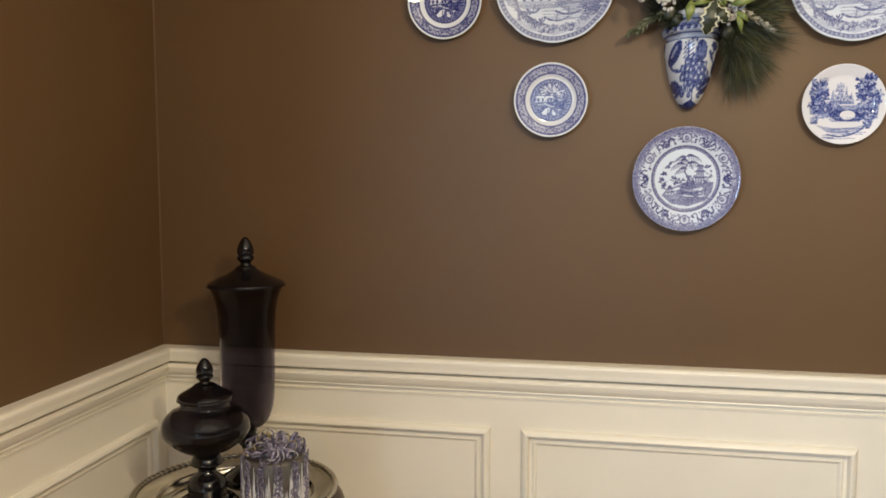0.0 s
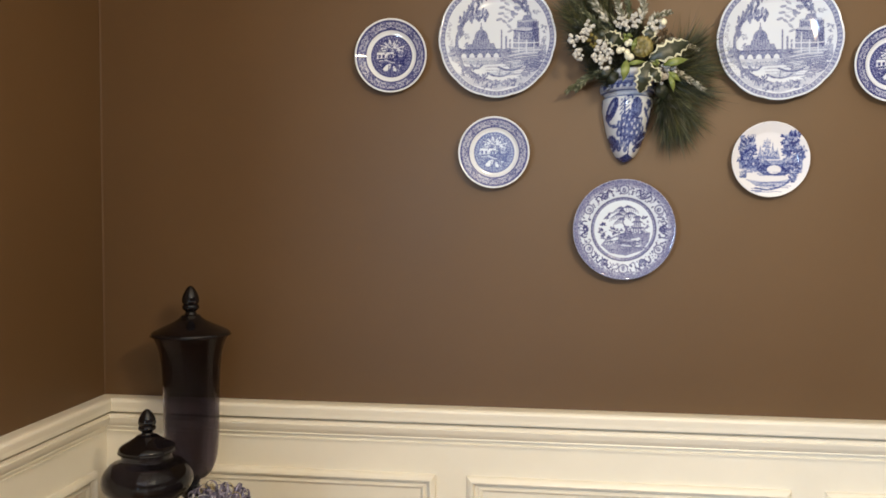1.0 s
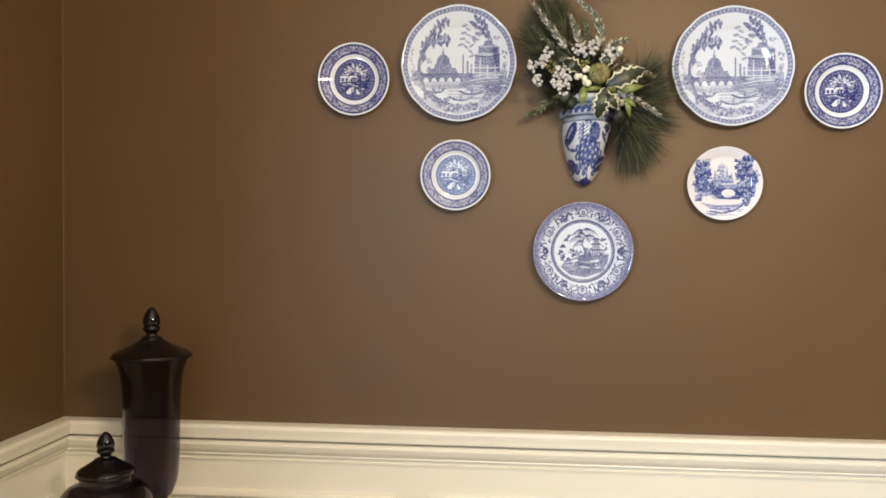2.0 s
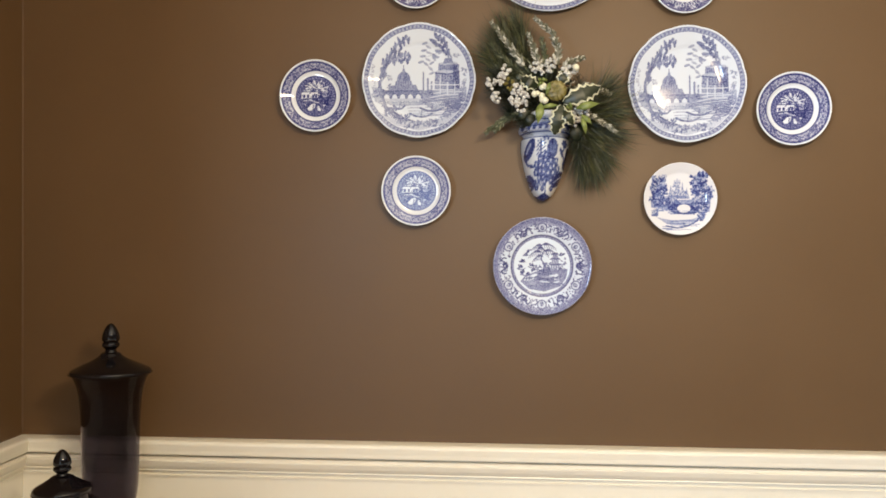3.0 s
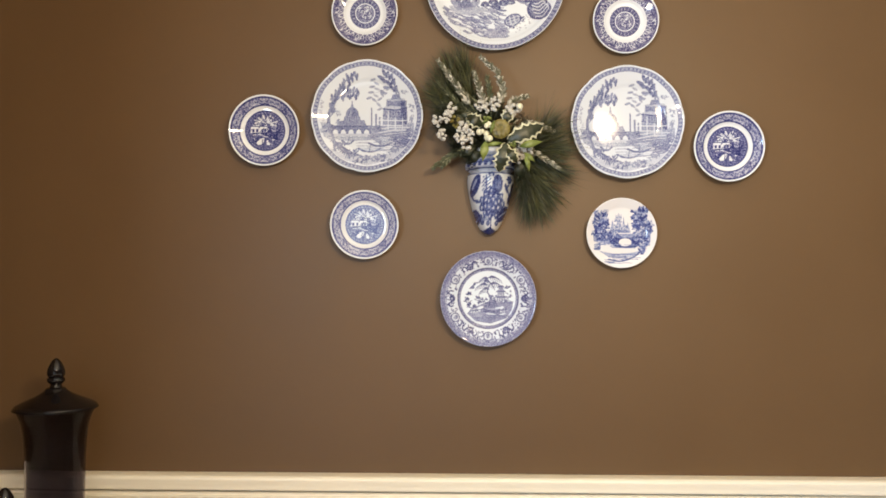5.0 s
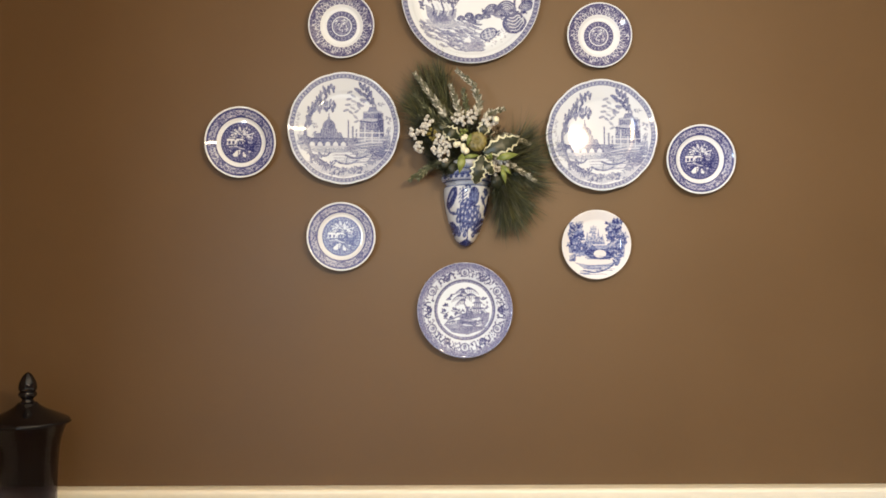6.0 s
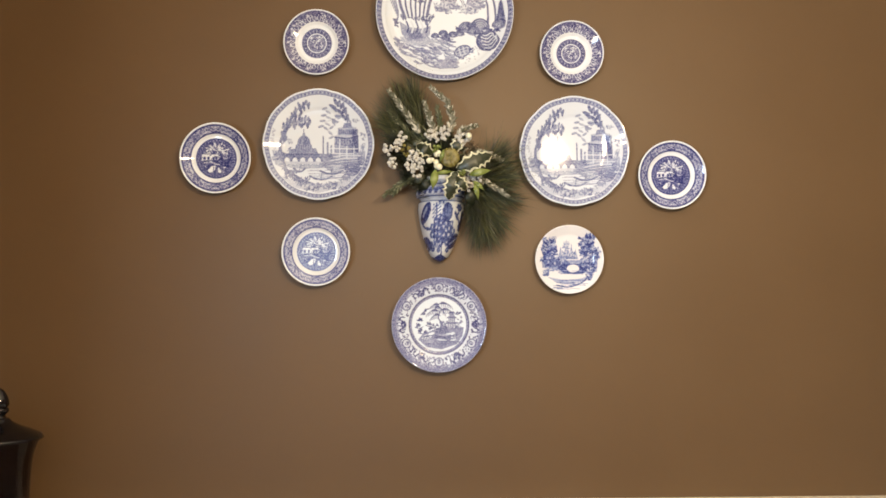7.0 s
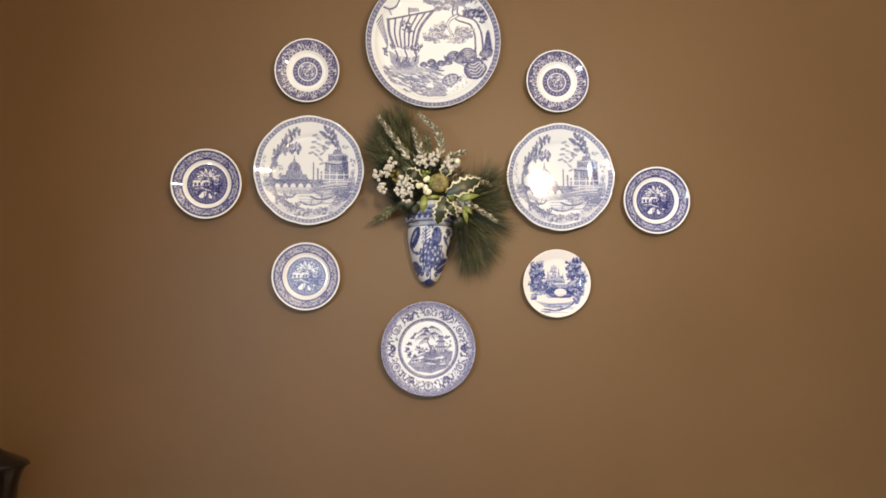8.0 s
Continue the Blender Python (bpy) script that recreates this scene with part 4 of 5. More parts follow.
    # turtle on a grey stone in the foreground
    c.poly([(-0.08, -0.82), (-0.02, -0.68), (0.12, -0.60), (0.22, -0.72), (0.10, -0.80)], 0.45)
    c.poly([(0.02, -0.76), (0.10, -0.64), (0.18, -0.72)], 0.62)
    c.oval(0.26, -0.55, 0.13, 0.085, 0.8, 0.4)
    c.oval(0.26, -0.55, 0.11, 0.068, 0.25, 0.4)
    for k in range(9):
        c.oval(0.20 + 0.06 * (k % 3) - 0.01 * (k // 3), -0.60 + 0.022 * (k % 3) + 0.038 * (k // 3), 0.022, 0.014, 0.75, 0.4)
    c.leaves(0.39, -0.53, 0.02, 0.03, 6, 0.026, 0.85)
    c.leaves(0.20, -0.65, 0.10, 0.015, 8, 0.022, 0.7)
    for k in range(60):
        a, r = c.rng.uniform(-1.5, -0.6), c.rng.uniform(0.62, 0.82)
        c.oval(r * math.cos(a), r * math.sin(a), 0.012, 0.008, 0.35)
    c.ring(0.90, 1.05, 0.0)
    c.chain(0.92, 0.985, 0.55, 0.80, 0.40, 190)
    c.ring(0.972, 0.988, 0.75)
    return c


# ---- wall plates ----
def plate_shape(well):
    """Height off the wall of a hung plate's face, at each part of its radius."""
    pts = [(0.0, 0.25), (well * 0.55, 0.25), (well * 0.86, 0.255), (well * 0.95, 0.285), (well, 0.36), (well * 1.045, 0.46), (well + (1 - well) * 0.35, 0.62), (well + (1 - well) * 0.7, 0.84), (0.965, 0.97), (0.985, 1.0), (0.996, 0.99), (1.0, 0.95)]
    return pts


def make_plate(name, x, z, diameter, depth, well, canvas, glaze, label, rim_label, well_label, lobes=0, tilt=0.0, spin=0.0, group="hanging plates"):
    R = diameter / 2
    pts = plate_shape(well)
    rr, hh = np.array([p[0] for p in pts]), np.array([p[1] for p in pts])
    step = 0.0013
    segs = int(2 * math.pi * R / step / 1.25)
    rings = int(R / step)
    thing = new(name)
    thing.matrix_basis = Matrix.Translation((x, -0.012, z)) @ pose(0, 0, 0, tilt, 0, 0) @ pose(0, 0, 0, 0, spin, 0)
    tagged(thing, label=label, category="plate", group=group)

    def sheet(part_name, radii, part_label, back):
        radii = np.array(radii)
        a = np.arange(segs) * 2 * math.pi / segs
        wave = 1 + (0.014 * (np.abs(np.cos(a * lobes / 2)) ** 0.7 - 0.6) if lobes else 0 * a)
        grow = np.clip((radii - 0.55) / 0.45, 0, 1)
        rad = radii[:, None] * (1 + (wave[None, :] - 1) * grow[:, None])
        X, Z = rad * np.cos(a)[None, :], rad * np.sin(a)[None, :]
        H = np.repeat(np.interp(radii, rr, hh)[:, None], segs, 1) * depth
        ink = canvas.at((radii[:, None] * np.cos(a)[None, :]).ravel(), (radii[:, None] * np.sin(a)[None, :]).ravel())
        V = np.stack([X * R, -H, Z * R], -1).reshape(-1, 3)
        n = len(radii)
        if back:
            ex = []
            for q, h in ((1.0, 0.88), (0.985, 0.84), (0.9, 0.70), (0.7, 0.42), (0.58, 0.10), (0.55, 0.0), (0.52, 0.0)):
                h = max(min(h, float(np.interp(q, rr, hh)) - 0.13), 0.0) if q > 0.56 else -0.009 / depth
                ww = 1 + (wave - 1) * np.clip((q - 0.55) / 0.45, 0, 1)
                ex.append(np.stack([q * R * ww * np.cos(a), np.full(segs, -h * depth), q * R * ww * np.sin(a)], -1))
            V = np.concatenate([V] + ex)
            ink = np.concatenate([ink, np.zeros(7 * segs)])
            n += 7
        i = np.arange(segs)
        j = (i + 1) % segs
        F = np.concatenate([np.stack([k * segs + i, k * segs + j, (k + 1) * segs + j, (k + 1) * segs + i], -1) for k in range(n - 1)])
        me = bpy.data.meshes.new(part_name)
        me.vertices.add(len(V))
        me.vertices.foreach_set("co", V.ravel())
        me.loops.add(F.size)
        me.loops.foreach_set("vertex_index", F.ravel())
        me.polygons.add(len(F))
        me.polygons.foreach_set("loop_start", np.arange(len(F)) * 4)
        me.polygons.foreach_set("use_smooth", np.ones(len(F), bool))
        me.update(calc_edges=True)
        layer = me.attributes.new("ink", "FLOAT", "POINT")
        layer.data.foreach_set("value", ink.astype(np.float32))
        me.materials.append(glaze)
        return piece(part_name, me, thing, part_label)

    k = max(int(rings * well), 8)
    sheet("well", np.concatenate([[0.0005], np.linspace(0.012, well, k)]), well_label, False)
    sheet("rim", np.concatenate([np.linspace(well, 0.97, rings - k), [0.98, 0.988, 0.994, 1.0]]), rim_label, True)
    return thing


SMALL = print_small_willow()
SAUCER = print_saucer()
LAND = print_italian()
make_plate("willow_side_plate", 0.738, 1.746, 0.1705, 0.020, 0.66, SMALL, WILLOW, "small deep cobalt blue willow plate hung on brown wall", "dark blue flowered border", "white ring round a blue willow scene", tilt=2)
make_plate("willow_side_plate", 0.980, 1.520, 0.1645, 0.020, 0.66, SMALL, WILLOW_GLARE, "small blue willow plate, paled by glare in its colour, hung below a large plate", "blue flowered border", "white ring round a blue willow scene", tilt=2, spin=1)
make_plate("willow_side_plate", 1.846, 1.707, 0.1675, 0.020, 0.66, SMALL, WILLOW, "small deep cobalt blue willow plate hung on brown wall", "dark blue flowered border", "white ring round a blue willow scene", tilt=2, spin=-1)
make_plate("landscape_dinner_plate", 0.986, 1.779, 0.267, 0.026, 0.66, LAND, ITALIAN, "large scalloped white plate with pale blue river landscape", "scalloped edge with a blue chain band", "river landscape with dome and castle", lobes=12, tilt=2)
make_plate("landscape_dinner_plate", 1.605, 1.764, 0.267, 0.026, 0.66, LAND, ITALIAN, "large scalloped white plate with pale blue river landscape", "scalloped edge with a blue chain band", "river landscape with dome and castle", lobes=12, tilt=1, spin=-1)
make_plate("willow_dinner_plate", 1.276, 1.344, 0.228, 0.024, 0.63, print_dinner_willow(), DINNER, "violet-blue willow dinner plate hung lowest on the wall", "flowered border with medallions and blue edge", "white centre with willow and pagodas", tilt=2)
make_plate("cottage_plate", 1.593, 1.501, 0.167, 0.016, 0.74, print_cottage(), COTTAGE, "small warm white plate with blue bridge and trees", "plain warm white edge", "blue bridge between trees", tilt=2)
make_plate("willow_saucer", 0.979, 2.029, 0.159, 0.020, 0.60, SAUCER, SAUCER_BLUE, "small blue and white saucer with flowered border", "blue flowered border", "white ring and small round scene", tilt=2)
make_plate("willow_saucer", 1.602, 2.007, 0.157, 0.020, 0.60, SAUCER, SAUCER_BLUE, "small blue and white saucer with flowered border", "blue flowered border", "white ring and small round scene", tilt=2)
make_plate("ship_platter", 1.291, 2.104, 0.335, 0.030, 0.80, print_ship(), SHIP, "largest round platter with blue sailing ship hung highest", "narrow blue chain edge", "sailing ship, crooked tree and waves", tilt=2)


# ---- wall vase ----
def print_vase():
    """The vase's front laid flat: x across, y from the tip (-1) to the mouth (1)."""
    c = Canvas(420)
    c.poly([(-1, 0.36), (1, 0.36), (1, 1), (-1, 1)], 0.12)
    c.poly([(-1, 0.46), (1, 0.46), (1, 0.70), (-1, 0.70)], 0.24)
    for k in range(9):
        x = -0.9 + 0.22 * k
        c.oval(x, 0.57, 0.09, 0.06, 0.8, 0.6)
        c.oval(x + 0.1, 0.61, 0.05, 0.04, 0.7)
        c.oval(x + 0.06, 0.52, 0.03, 0.03, 0.05)
    c.line([(-1, 0.45), (1, 0.45)], 0.02, 0.7)
    c.line([(-1, 0.72), (1, 0.72)], 0.02, 0.7)
    c.line([(-1, 0.34), (1, 0.34)], 0.025, 0.55)
    # the peony with its leaves
    c.oval(0.05, -0.32, 0.44, 0.28, 0.80)
    for reach, count, turn in ((0.38, 11, 0.0), (0.24, 8, 0.3), (0.11, 5, 0.1)):
        for k in range(count):
            a = 2 * math.pi * k / count + turn
            x, y = 0.05 + reach * math.cos(a), -0.32 + reach * 0.64 * math.sin(a)
            c.oval(x, y, 0.13, 0.085, 0.90, a)
            c.oval(x, y, 0.112, 0.070, 0.68, a)
            c.oval(x + 0.04 * math.cos(a), y + 0.026 * math.sin(a), 0.030, 0.040, 0.12, a)
    c.line([(0.02, -0.55), (0.04, -0.9)], 0.04, 0.8)
    c.oval(0.24, 0.10, 0.20, 0.20, 0.85, 0.2)
    c.oval(0.25, 0.11, 0.14, 0.15, 0.62, 0.2)
    c.line([(0.22, 0.28), (0.24, -0.06)], 0.03, 0.95)
    c.oval(-0.64, 0.08, 0.27, 0.15, 0.92, 0.95)
    c.oval(-0.66, 0.10, 0.15, 0.06, 0.35, 0.95)
    c.line([(-0.78, -0.10), (-0.48, 0.24)], 0.03, 0.95)
    c.curve([(-0.80, -0.10), (-0.66, -0.24), (-0.44, -0.28)], 0.045, 0.85)
    for k in range(5):
        c.curve([(-0.36, 0.28 - k * 0.075), (-0.24, 0.20 - k * 0.075), (-0.06, 0.28 - k * 0.075)], 0.024, 0.8)
    c.line([(-0.23, 0.30), (-0.20, -0.04)], 0.024, 0.8)
    c.curve([(-0.14, 0.30), (0.0, 0.34), (0.06, 0.28)], 0.04, 0.8)
    for k in range(6):
        a = k * math.pi / 3
        c.oval(0.72 + 0.07 * math.cos(a), 0.20 + 0.045 * math.sin(a), 0.05, 0.035, 0.8, a)
    c.curve([(0.72, 0.14), (0.66, 0.0), (0.74, -0.14)], 0.04, 0.8)
    c.oval(0.84, 0.02, 0.14, 0.05, 0.85, 1.2)
    c.oval(0.60, 0.02, 0.11, 0.045, 0.8, 2.1)
    c.oval(0.78, -0.18, 0.16, 0.08, 0.9, 1.0)
    c.oval(0.50, -0.54, 0.26, 0.12, 0.95, 0.55)
    c.line([(0.32, -0.62), (0.68, -0.46)], 0.025, 0.2)
    c.oval(-0.56, -0.56, 0.16, 0.10, 0.85, -0.5)
    c.oval(-0.42, -0.66, 0.12, 0.07, 0.8, 0.9)
    for x, y in ((-0.30, -0.72), (0.26, -0.74), (-0.08, -0.74)):
        c.oval(x, y, 0.075, 0.05, 0.8)
        c.oval(x, y, 0.025, 0.016, 0.15)
    for k in range(5):
        c.line([(-0.40 + k * 0.06, -0.56), (-0.34 + k * 0.06, -0.68)], 0.03, 0.7)
    # dark strips on the left edge: shade beside the wall put into the print
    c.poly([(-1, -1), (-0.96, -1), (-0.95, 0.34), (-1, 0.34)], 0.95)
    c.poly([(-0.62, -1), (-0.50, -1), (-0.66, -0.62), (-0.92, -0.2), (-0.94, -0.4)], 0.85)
    c.poly([(-1, -1), (1, -1), (1, -0.86), (0.5, -0.84), (0.25, -0.90), (0.0, -0.82), (-0.25, -0.90), (-0.5, -0.84), (-1, -0.88)], 0.9)
    return c


VX, VZ = 1.284, 1.494
vase = new("wall_vase")
vase.matrix_basis = Matrix.Translation((VX, -0.001, VZ))
tagged(vase, label="blue and white painted china wall pocket vase hung on brown wall", category="vase")
vase_print = print_vase()


def vase_sheet(name, profile, label, top_closed=False):
    """Half-round shell: profile of (half width, height, shift)."""
    segs = 56
    prof = smooth_profile([(w * 1.06, h) for w, h in profile], 8)
    V, ink = [], []
    for w, h in prof:
        lean = -0.006 * (1 - min(h / 0.2, 1)) ** 1.0
        for i in range(segs + 1):
            a = math.pi * i / segs
            x, y = -w * math.cos(a), -w * 1.6 * math.sin(a) - 0.012 * math.sin(a) * (1 - min(h / 0.2, 1))
            V.append((x + lean, y, h))
            ink.append((x / 0.0585, h / 0.107 - 1))
    F = [(k * (segs + 1) + i, k * (segs + 1) + i + 1, (k + 1) * (segs + 1) + i + 1, (k + 1) * (segs + 1) + i) for k in range(len(prof) - 1) for i in range(segs)]
    F += [(k * (segs + 1) + segs, k * (segs + 1), (k + 1) * (segs + 1), (k + 1) * (segs + 1) + segs) for k in range(len(prof) - 1)]
    me = mesh(name, V, F, DELFT)
    layer = me.attributes.new("ink", "FLOAT", "POINT")
    ar = np.array(ink)
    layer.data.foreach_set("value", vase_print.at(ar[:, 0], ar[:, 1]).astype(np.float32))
    return piece(name, me, vase, label)


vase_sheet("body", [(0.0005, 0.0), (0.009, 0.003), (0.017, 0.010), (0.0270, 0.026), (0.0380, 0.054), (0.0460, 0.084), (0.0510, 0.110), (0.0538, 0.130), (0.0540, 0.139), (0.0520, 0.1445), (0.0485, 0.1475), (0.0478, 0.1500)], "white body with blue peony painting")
vase_sheet("collar", [(0.0478, 0.1500), (0.0500, 0.1530), (0.0560, 0.1565), (0.0590, 0.162), (0.0596, 0.169), (0.0578, 0.1765), (0.0530, 0.1810), (0.0512, 0.1840), (0.0540, 0.1880), (0.0562, 0.194), (0.0556, 0.200), (0.053, 0.2035), (0.049, 0.203), (0.047, 0.190), (0.046, 0.160)], "banded collar with blue scrolls")


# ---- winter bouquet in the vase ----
# the camera's eye and its distance from the wall
EYE_X, EYE_Z, EYE_DIST = 1.214, 1.439, 1.99


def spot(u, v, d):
    """A place in the bouquet, fitted to the camera's view: a flat chart of it (u across, v down, half a millimetre a
    step) is drawn in toward the camera's eye, d metres off the wall; the front flowers lean out further.
    """
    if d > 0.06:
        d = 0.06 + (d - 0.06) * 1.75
    wx, wz, k = 1.278 + (u - 340) * 0.000519, 1.495 + (912 - v) * 0.000519, 1 - d / EYE_DIST
    return Vector((EYE_X + (wx - EYE_X) * k, -d, EYE_Z + (wz - EYE_Z) * k))


bouquet = new("winter_bouquet")
bouquet.matrix_basis = Matrix.Identity(4)
tagged(bouquet, label="winter bouquet of pine, frosted buds and holly in the vase", category="bouquet")
rng = random.Random(4)


def needle(a, b, width, sag, rnd):
    """A slim bent blade."""
    a, b = Vector(a), Vector(b)
    d = (b - a)
    side = d.cross(Vector((rnd.uniform(-1, 1), -1, rnd.uniform(-1, 1)))).normalized() * width / 2
    mid = (a + b) / 2 + Vector((0, rnd.uniform(-0.006, 0.003), sag))
    return [a - side, a + side, mid + side, mid - side, b], [(0, 1, 2, 3), (3, 2, 4)]


def pine(name, start, end, count, length, spread, label, mat=PINE):
    """A pine spray: a twig with a brush of long needles."""
    start, end = Vector(start), Vector(end)
    bits, axis = [], (end - start)
    for _ in range(count):
        t = rng.random() ** 0.8
        base = start + axis * t
        d = axis.normalized() + Vector((rng.gauss(0, spread), rng.gauss(-0.05, spread * 0.6), rng.gauss(0, spread)))
        tip = base + d.normalized() * length * rng.choice((0.4, 0.6, 0.75, 0.9, 1.0, 1.15, 1.35)) * rng.uniform(0.85, 1.1)
        tip.y = min(tip.y, -0.006)
        bits.append(needle(base, tip, rng.uniform(0.0006, 0.0012), rng.uniform(-0.010, 0.004), rng))
    v, f = gather(bits)
    ob = piece(name, mesh(name, v, f, mat, False), bouquet, label)
    v, f = tube([start, start + axis * 0.5 + Vector((0, -0.003, 0)), end], 0.0022, 5, 0.4)
    piece("twig", mesh("twig", v, f, TWIG), ob)


PINE_LABEL = "dark green long-needled pine spray"
for a, b, count, length, spread in (((330, 520), (130, 200), 620, 0.076, 0.36), ((300, 420), (225, 130), 680, 0.074, 0.26), ((230, 420), (110, 270), 620, 0.066, 0.40), ((300, 400), (165, 140), 520, 0.066, 0.3),
                                    ((250, 440), (130, 330), 420, 0.050, 0.40), ((440, 520), (600, 420), 620, 0.080, 0.42), ((470, 520), (625, 500), 560, 0.080, 0.38)):
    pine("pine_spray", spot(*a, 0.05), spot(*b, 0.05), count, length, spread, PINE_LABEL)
# dense short sprays added in the heart of the bouquet, behind the berries and leaves, near black in place of the shade
# there
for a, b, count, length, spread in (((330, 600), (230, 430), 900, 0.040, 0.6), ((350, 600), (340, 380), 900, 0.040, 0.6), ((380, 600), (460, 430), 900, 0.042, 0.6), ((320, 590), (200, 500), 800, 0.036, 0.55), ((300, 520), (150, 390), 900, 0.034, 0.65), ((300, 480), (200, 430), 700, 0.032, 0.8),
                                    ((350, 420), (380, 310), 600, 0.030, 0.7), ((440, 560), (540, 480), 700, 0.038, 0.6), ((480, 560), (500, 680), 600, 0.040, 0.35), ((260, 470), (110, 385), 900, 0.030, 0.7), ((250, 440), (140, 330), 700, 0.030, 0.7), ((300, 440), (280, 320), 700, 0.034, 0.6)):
    pine("pine_spray", spot(*a, 0.062), spot(*b, 0.070), count, length, spread, "short dense pine spray coloured almost black for inner shade", PINE_SHADE)
for a, b, count, length, spread in (((490, 540), (590, 680), 860, 0.076, 0.30), ((460, 520), (625, 590), 560, 0.078, 0.32), ((500, 600), (515, 740), 480, 0.072, 0.26), ((500, 580), (560, 740), 560, 0.072, 0.26), ((490, 560), (510, 660), 420, 0.050, 0.35)):
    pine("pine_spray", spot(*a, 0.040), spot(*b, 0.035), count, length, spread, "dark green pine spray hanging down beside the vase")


def sphere_bits(centre, r, rnd, rows=5, cols=8):
    c = Vector(centre)
    v = [c + Vector((0, 0, r))]
    for i in range(1, rows):
        p = math.pi * i / rows
        for k in range(cols):
            a = 2 * math.pi * k / cols
            v.append(c + Vector((math.sin(p) * math.cos(a), math.sin(p) * math.sin(a), math.cos(p))) * r)
    v.append(c - Vector((0, 0, r)))
    f = [(0, 1 + k, 1 + (k + 1) % cols) for k in range(cols)]
    for i in range(rows - 2):
        f += [(1 + i * cols + k, 1 + (i + 1) * cols + k, 1 + (i + 1) * cols + (k + 1) % cols, 1 + i * cols + (k + 1) % cols) for k in range(cols)]
    n = len(v) - 1
    f += [(n, n - cols + (k + 1) % cols, n - cols + k) for k in range(cols)]
    return v, f


def leaflet(base, out, length, width):
    """A small pointed leaf, raised along its middle."""
    out = out.normalized()
    side = out.cross(Vector((rng.uniform(-0.6, 0.6), -1, rng.uniform(-0.6, 0.6)))).normalized() * width / 2
    rise = side.cross(out).normalized() * width * 0.3
    mid = base + out * length * 0.45
    return [base, mid - side, mid + rise, mid + side, base + out * length], [(0, 2, 1), (0, 3, 2), (1, 2, 4), (2, 3, 4)]


def sprig(name, points, length, pairs, width, mat, label, open_=0.9):
    """A sprig: a bent stem through points, with leaflets standing off all round, shorter to the tip."""
    pts = [Vector(p) for p in points]

    def path(t):
        q = t * (len(pts) - 1)
        i = min(int(q), len(pts) - 2)
        return pts[i].lerp(pts[i + 1], q - i)

    bits = []
    for k in range(pairs):
        t = 0.12 + 0.88 * k / pairs
        p, d = path(t), (path(min(t + 0.02, 1)) - path(max(t - 0.02, 0))).normalized()
        u = d.orthogonal().normalized()
        v = d.cross(u)
        for q in range(3):
            a = k * 2.4 + q * 2.094 + rng.uniform(-0.4, 0.4)
            off = u * math.cos(a) + v * math.sin(a)
            out = d + off * open_ * rng.uniform(0.7, 1.3)
            size = length * (1.15 - 0.6 * t) * rng.uniform(0.7, 1.2)
            bits.append(leaflet(p, out, size, width * rng.uniform(0.7, 1.2)))
    v, f = gather(bits)
    ob = piece(name, mesh(name, v, f, mat, False), bouquet, label)
    v, f = tube([path(k / 8) for k in range(9)], 0.0015, 5, 0.5)
    piece("stem", mesh("stem", v, f, SAGE), ob)


SPIKE_LABEL = "silvery frosted flower spike"
for pts, length, pairs in ((((270, 330), (190, 210), (100, 95)), 0.014, 46), (((330, 340), (300, 240), (268, 150)), 0.013, 40), (((380, 330), (405, 230), (380, 150), (300, 80)), 0.014, 56),
                           (((420, 330), (455, 280), (520, 262)), 0.013, 26), (((430, 480), (560, 530), (668, 600)), 0.012, 40), (((430, 405), (500, 388), (570, 398), (640, 428)), 0.014, 50)):
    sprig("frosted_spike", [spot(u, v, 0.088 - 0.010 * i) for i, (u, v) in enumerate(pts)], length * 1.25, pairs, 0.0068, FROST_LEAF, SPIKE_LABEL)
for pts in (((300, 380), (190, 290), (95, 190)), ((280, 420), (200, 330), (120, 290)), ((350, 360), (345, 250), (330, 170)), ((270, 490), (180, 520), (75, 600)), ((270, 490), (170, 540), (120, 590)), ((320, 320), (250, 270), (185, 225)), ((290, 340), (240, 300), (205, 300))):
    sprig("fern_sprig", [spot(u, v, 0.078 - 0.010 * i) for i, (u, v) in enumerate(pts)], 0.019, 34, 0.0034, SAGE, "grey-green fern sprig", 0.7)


BERRY = {}


def berries(u, v, d, spread, count, size, mat, label, name="berry_cluster"):
    """A cluster: short stalks from one point, each with its own berry."""
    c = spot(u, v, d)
    if mat.name not in BERRY:
        bv, bf = sphere_bits((0, 0, 0), 1.0, rng, 7, 10)
        BERRY[mat.name] = mesh("berry", bv, bf, mat)
    ends = []
    for _ in range(count):
        q = Vector((rng.gauss(0, 1), rng.gauss(0, 0.6), rng.gauss(0, 1)))
        q *= spread / max(q.length, 0.5) * rng.uniform(0.4, 1)
        ends.append((q, size * rng.uniform(0.75, 1.15)))
    sv, sf = gather([tube([Vector((0, 0.012, -0.004)), q * 0.6, q], 0.0007, 4) for q, _ in ends])
    cluster = piece(name, mesh(name, sv, sf, TWIG), bouquet, label, Matrix.Translation(c))
    for q, r in ends:
        piece("berry", BERRY[mat.name], cluster, "", Matrix.LocRotScale(q, None, (r, r, r)))


for u, v in ((105, 375), (140, 360), (160, 325), (200, 455), (235, 480), (215, 410), (300, 305), (370, 290), (345, 315), (245, 430), (440, 335), (460, 320), (485, 520), (480, 545), (520, 510), (120, 440)):
    berries(u, v, 0.10, 0.014, 15, 0.0042, FROST, "cluster of silver frosted berries")
berries(315, 425, 0.115, 0.010, 3, 0.0068, PEARL, "pearl white berries")
berries(335, 400, 0.115, 0.010, 3, 0.0066, PEARL, "pearl white berries")
